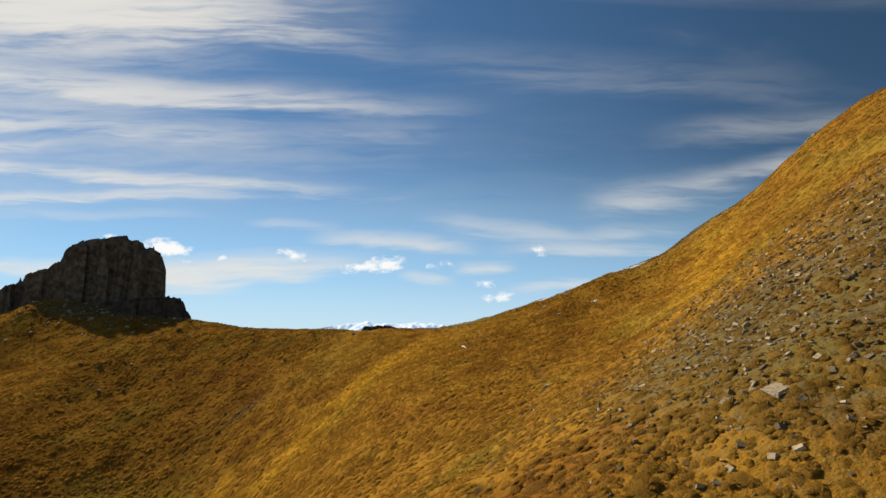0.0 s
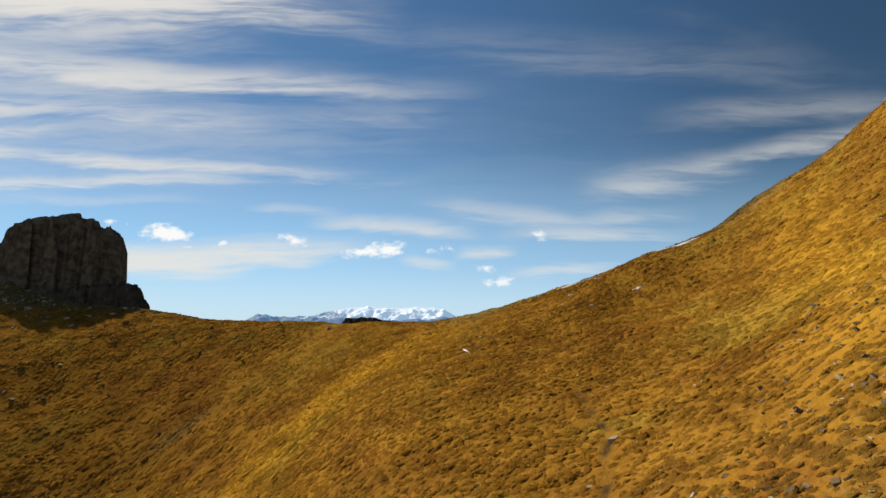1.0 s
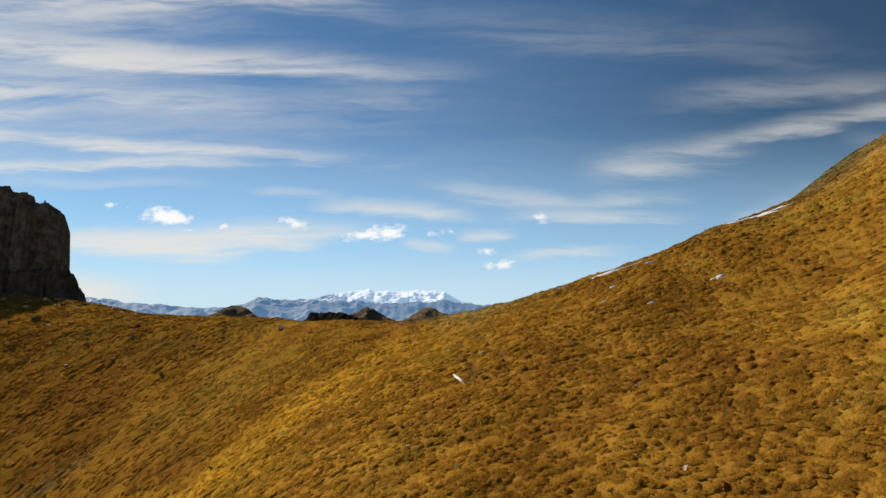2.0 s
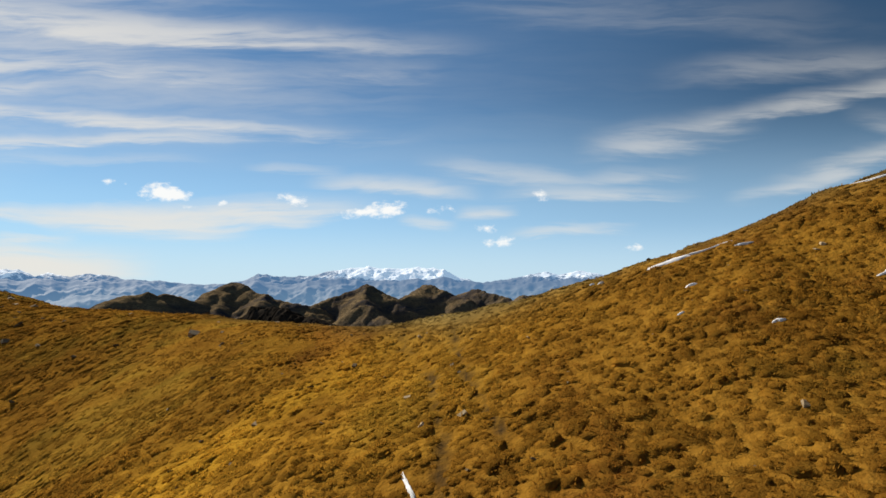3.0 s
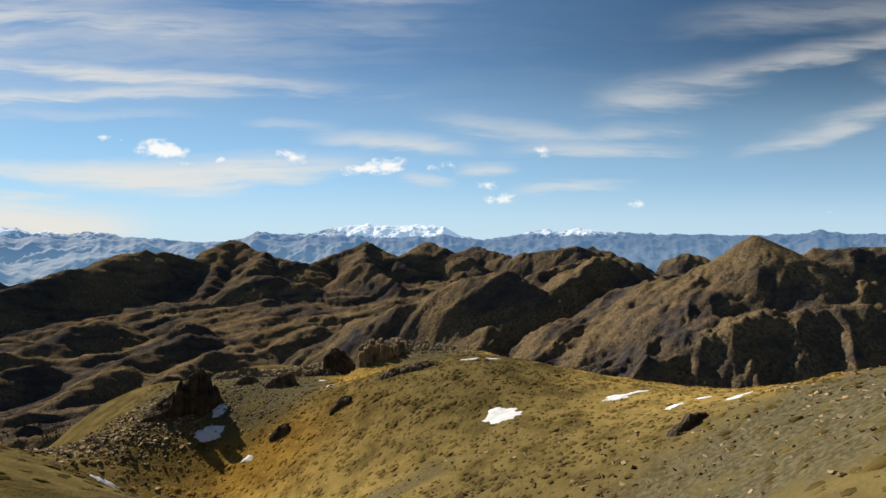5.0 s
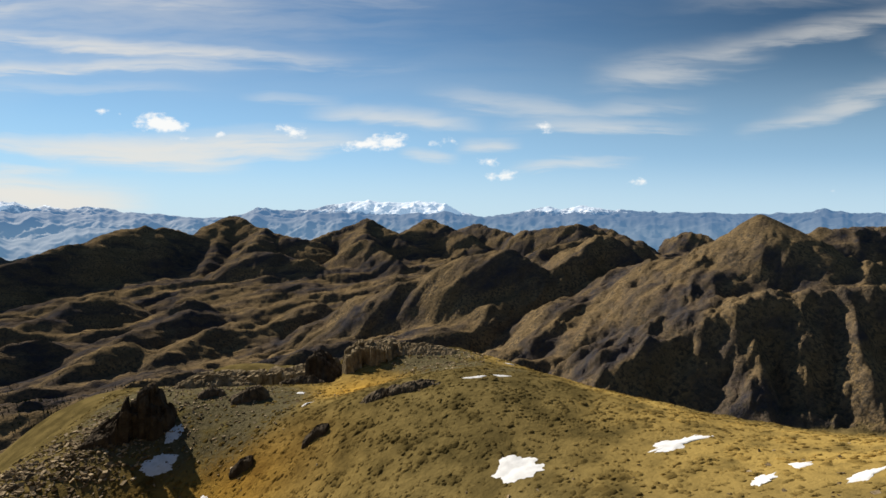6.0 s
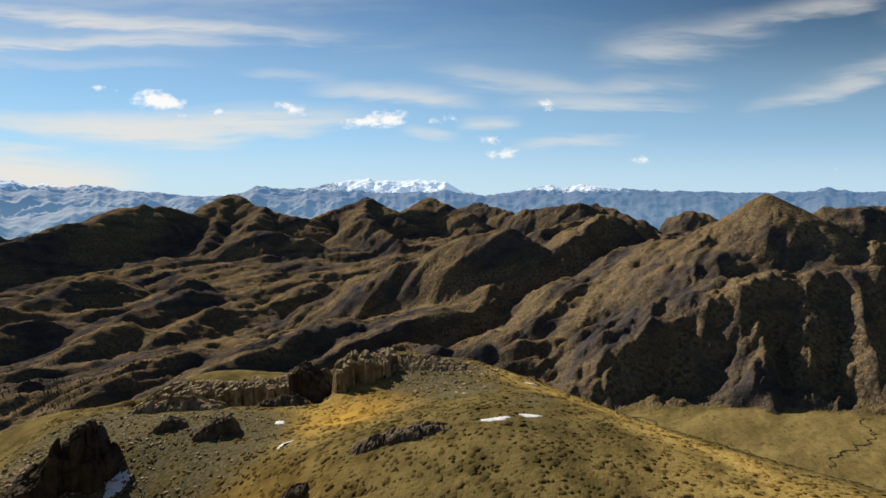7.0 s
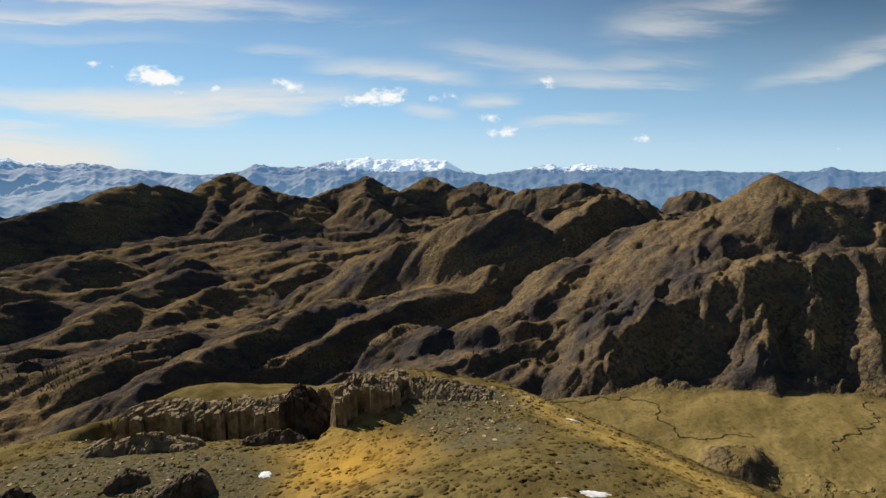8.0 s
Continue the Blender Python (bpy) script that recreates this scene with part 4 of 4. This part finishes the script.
def build_grass():
    rng = np.random.default_rng(4)
    x, y = scatter(44000, -14, 19, 16, 76, rng)
    close = (x > -12) & (x < 15) & (y > 38) & (y < 67)
    keep = ((x < 2) | (y > 26)) & (rng.uniform(0, 1, len(x)) > 0.5 * spots(x, y, SCREE)) & (trodden(x, y) < 0.5) & (close | (rng.uniform(0, 1, len(x)) < 0.75))
    x, y, close = x[keep], y[keep], close[keep]
    size = 0.15 * np.exp(0.36 * rng.standard_normal(len(x))) * (1 + 0.6 * layered(x, y, 5, 3, 71)) * (1 - 0.5 * smooth(57, 64, y))
    size = np.clip(size, 0.06, 0.32)
    tussocks("grass_tussocks", "dense shaggy ochre tussock grass on the saddle's crest", x[close], y[close], size[close] * 1.0, rng, 9, 0.30)
    tussocks("grass_tussocks", "dense ochre tussock grass on the saddle", x[~close], y[~close], size[~close] * 1.05, rng, 5, 0.28)
    x, y = scatter(34000, 2, 36, 4, 42, rng)
    keep = (x > 19) | (y < 26)
    keep &= rng.uniform(0, 1, len(x)) > 0.35 * spots(x, y, SCREE)
    x, y = x[keep], y[keep]
    tussocks("grass_tussocks", "yellowish grass tufts between the scree stones", x, y, 0.105 * np.exp(0.42 * rng.standard_normal(len(x))), rng, 9, 0.36)
    parts = [scatter(42000, -75, -14, 22, 92, rng), scatter(17000, 19, 58, 42, 80, rng), scatter(1800, 36, 58, 8, 42, rng), scatter(1200, -14, 8, 4, 16, rng)]
    x, y = np.concatenate([p[0] for p in parts]), np.concatenate([p[1] for p in parts])
    keep = (rng.uniform(0, 1, len(x)) > 0.6 * spots(x, y, SCREE)) & (trodden(x, y) < 0.5)
    x, y = x[keep], y[keep]
    tussocks("grass_tussocks", "brown and ochre tussock grass on the hill's flanks", x, y, 0.18 * np.exp(0.35 * rng.standard_normal(len(x))), rng, 3, 0.26)
    x, y = scatter(30000, -42, 48, 76, 166, rng)
    keep = (rng.uniform(0, 1, len(x)) > 0.85 * spots(x, y, SCREE)) & ((y > 96) | (rng.uniform(0, 1, len(x)) < 0.4)) & (land(x, y)[1] < 0.5)
    x, y = x[keep], y[keep]
    tussocks("grass_tussocks", "short dry tussock grass on the spur and in the dell", x, y, 0.19 * np.exp(0.35 * rng.standard_normal(len(x))), rng, 2, 0.36)


build_grass()


# ---- loose stones ----
def stone_shape(rng):
    """A split slab: a box with its corners knocked about."""
    flat, long = rng.uniform(0.25, 0.55), rng.uniform(1.0, 1.7)
    verts = [(sx * long * rng.uniform(0.6, 1.1), sy * rng.uniform(0.55, 1.1), sz * flat * rng.uniform(0.6, 1.2)) for sx in (-0.5, 0.5) for sy in (-0.5, 0.5) for sz in (-0.5, 0.5)]
    faces = [(0, 1, 3, 2), (4, 6, 7, 5), (0, 4, 5, 1), (2, 3, 7, 6), (0, 2, 6, 4), (1, 5, 7, 3)]
    return np.array(verts), faces


def stone_material():
    m, n = material("loose_stone")
    p = where(n)
    each = n.add("ShaderNodeNewGeometry").outputs["Random Per Island"]
    one = n.add("ShaderNodeObjectInfo").outputs["Random"]
    both = n.math("FRACT", n.math("ADD", each, one))
    colour = n.mix(n.ramp(both, 0.2, 1.0), (0.120, 0.086, 0.048), (0.380, 0.300, 0.190))
    colour = n.mix(n.ramp(n.noise(p, 9.0, 5.0), 0.5, 0.75), colour, (0.1472, 0.1141, 0.0626))
    finish(n, colour, 0.85, n.noise(p, 18.0, 5.0), 0.5, 0.04)
    return m


LOOSE_STONE = stone_material()


def build_stones():
    rng = np.random.default_rng(8)
    shapes = [stone_shape(rng) for _ in range(9)]
    meshes = [solid("stone", [tuple(v) for v in verts], faces, LOOSE_STONE) for verts, faces in shapes]
    x, y = scatter(1100, 4, 34, 5, 36, rng)
    keep = rng.uniform(0, 1, 1100) < spots(x, y, SCREE)
    more_x, more_y = scatter(12, 6, 34, 30, 44, rng)
    x, y = np.concatenate([x[keep][:230], more_x]), np.concatenate([y[keep][:230], more_y])
    z = land(x, y)[0]
    gx, gy = (land(x + 0.3, y)[0] - z) / 0.3, (land(x, y + 0.3)[0] - z) / 0.3
    for k in range(len(x)):
        size = float(np.clip(0.135 * math.exp(0.42 * rng.standard_normal()), 0.10, 0.45))
        tilt = Vector((-gx[k] + rng.normal(0, 0.25), -gy[k] + rng.normal(0, 0.25), 1)).to_track_quat("Z", "Y").to_matrix().to_4x4()
        ob = new("stone", meshes[k % 9])
        ob.matrix_world = Matrix.Translation((x[k], y[k], z[k] + 0.05 * size)) @ tilt @ pose(0, 0, 0, 0, 0, rng.uniform(0, 360)) @ Matrix.Diagonal((size, size, size, 1))
        tagged(ob, "grey-brown split stone lying on the slope", "stone", "loose stones")

    def rubble(name, label, rows, count, typical, low=0.35):
        rows = np.array(rows, float)[rng.integers(len(rows), size=count * 3)]
        a, b, turn = rng.normal(0, rows[:, 2]), rng.normal(0, rows[:, 3]), np.radians(rows[:, 4])
        x, y = rows[:, 0] + np.cos(turn) * a - np.sin(turn) * b, rows[:, 1] + np.sin(turn) * a + np.cos(turn) * b
        keep = (y > 2.5) & (rng.uniform(0, 1, len(x)) < low + spots(x, y, SCREE))
        x, y = x[keep][:count], y[keep][:count]
        z = land(x, y)[0]
        verts, faces = [], []
        for k in range(len(x)):
            pts, fs = shapes[rng.integers(9)]
            size = typical * min(math.exp(0.5 * rng.standard_normal()), 2.0)
            m = np.array(pose(0, 0, 0, rng.normal(0, 22), rng.normal(0, 22), rng.uniform(0, 360)).to_3x3())
            faces.extend(tuple(i + len(verts) for i in f) for f in fs)
            verts.extend(map(tuple, (pts * size) @ m.T + (x[k], y[k], z[k] + 0.04 * size)))
        tagged(new(name, solid(name, verts, faces, LOOSE_STONE)), label, "stones", kind="stuff")

    rubble("scree", "grey-brown scree stones among grass on the steep slope", [(19, 13, 7, 6, 0), (13, 20, 4, 6, -25)], 5000, 0.088)
    rubble("gravel", "scattered small stones on the dell's gravel slopes", [(22, 90, 12, 7, 0), (-22, 136, 7, 7, 0), (5, 148, 5, 4, 0), (-31, 132, 6, 8, 0), (4, 100, 14, 6, 0), (-32, 155, 8, 5, 0)], 4200, 0.15)
    rubble("gravel", "pale stones strewn below the rock tower", [(-62, 90, 12, 4, 0), (-40, 80, 14, 8, 0)], 450, 0.28, 0.4)
    rubble("gravel", "pale grey broken stones on the flank of the rock knob", [(-33, 128, 3.5, 4, 20), (-36, 123, 3, 4, 0)], 1500, 0.24, 1.0)
    rubble("gravel", "few pale stones in the saddle's grass", [(4, 56, 8, 12, 0), (6, 70, 8, 3, 0)], 350, 0.10, 1.0)


build_stones()


# ---- valley: brooks and far woods ----
def ribbon(name, points, width, mat):
    """A strip of water that winds over the meadow."""
    pts = np.array(points, float)
    t = np.linspace(0, len(pts) - 1, len(pts) * 40)
    x, y = np.interp(t, range(len(pts)), pts[:, 0]), np.interp(t, range(len(pts)), pts[:, 1])
    x, y = x + 14 * layered(x, y, 24, 3, 91), y + 14 * layered(x, y, 24, 3, 95)
    gx, gy = np.gradient(x), np.gradient(y)
    size = np.hypot(gx, gy)
    nx, ny = -gy / size, gx / size
    wide = width * (1 + 0.4 * layered(x, y, 18, 2, 99))
    rows = [np.stack([x + nx * wide * s, y + ny * wide * s, 0 * x], -1) for s in (-0.5, 0.5)]
    verts = np.stack(rows, 1).reshape(-1, 3)
    verts[:, 2] = land(verts[:, 0], verts[:, 1])[0] + 0.5
    return sheet(name, verts, len(x), 2, mat)


def build_valley():
    m, n = material("brook")
    finish(n, n.mix(n.noise(where(n), 0.2, 3.0), (0.0210, 0.0182, 0.0126), (0.0490, 0.0392, 0.0238)), 0.35)
    for line in ([(130, 690), (176, 682), (197, 706), (233, 709), (247, 688), (258, 672), (252, 637), (249, 609), (285, 604), (330, 612)], [(400, 575), (411, 588), (437, 614), (468, 630), (500, 650), (517, 677), (530, 700)]):
        tagged(new("water", ribbon("water", line, 1.2, m)), "narrow dark brook winding over the valley meadow", "brook", kind="structure")
    rng = np.random.default_rng(15)
    # (x, y) of both ends of a belt, its width and how many stand in it
    belts = [(-760, 955, -560, 830, 26, 260), (-650, 1000, -480, 900, 22, 120), (-336, 888, -120, 975, 9, 150), (-120, 972, -40, 1000, 8, 40), (40, 850, 180, 830, 12, 60), (-900, 1050, -760, 1000, 30, 80), (-320, 860, -200, 850, 18, 40)]
    x, y = [], []
    for x0, y0, x1, y1, wide, count in belts:
        s = rng.uniform(0, 1, count)
        x.append(x0 + s * (x1 - x0) + rng.normal(0, wide, count))
        y.append(y0 + s * (y1 - y0) + rng.normal(0, wide, count))
    x, y = np.concatenate(x), np.concatenate(y)
    z, tall = land(x, y)[0], rng.uniform(2.2, 5.2, len(x))
    verts, faces = [], []
    for k in range(len(x)):
        for tier in range(3):
            low, high, wide = tall[k] * (0.08 + 0.27 * tier), tall[k] * (0.50 + 0.25 * tier), tall[k] * (0.30 - 0.075 * tier)
            base = len(verts)
            for q in range(6):
                a = q * math.pi / 3 + tier * 0.5
                r = wide * rng.uniform(0.7, 1.2)
                verts.append((x[k] + r * math.cos(a), y[k] + r * math.sin(a), z[k] + low + rng.uniform(-0.3, 0.3)))
            verts.append((x[k], y[k], z[k] + high))
            faces.extend((base + q, base + (q + 1) % 6, base + 6) for q in range(6))
    m, n = material("conifer")
    finish(n, n.mix(n.noise(where(n), 0.4, 3.0), (0.018, 0.022, 0.010), (0.045, 0.050, 0.022)), 0.9)
    tagged(new("far_woods", solid("far_woods", verts, faces, m)), "scattered dark conifers on the far valley slopes", "trees", kind="stuff")


build_valley()
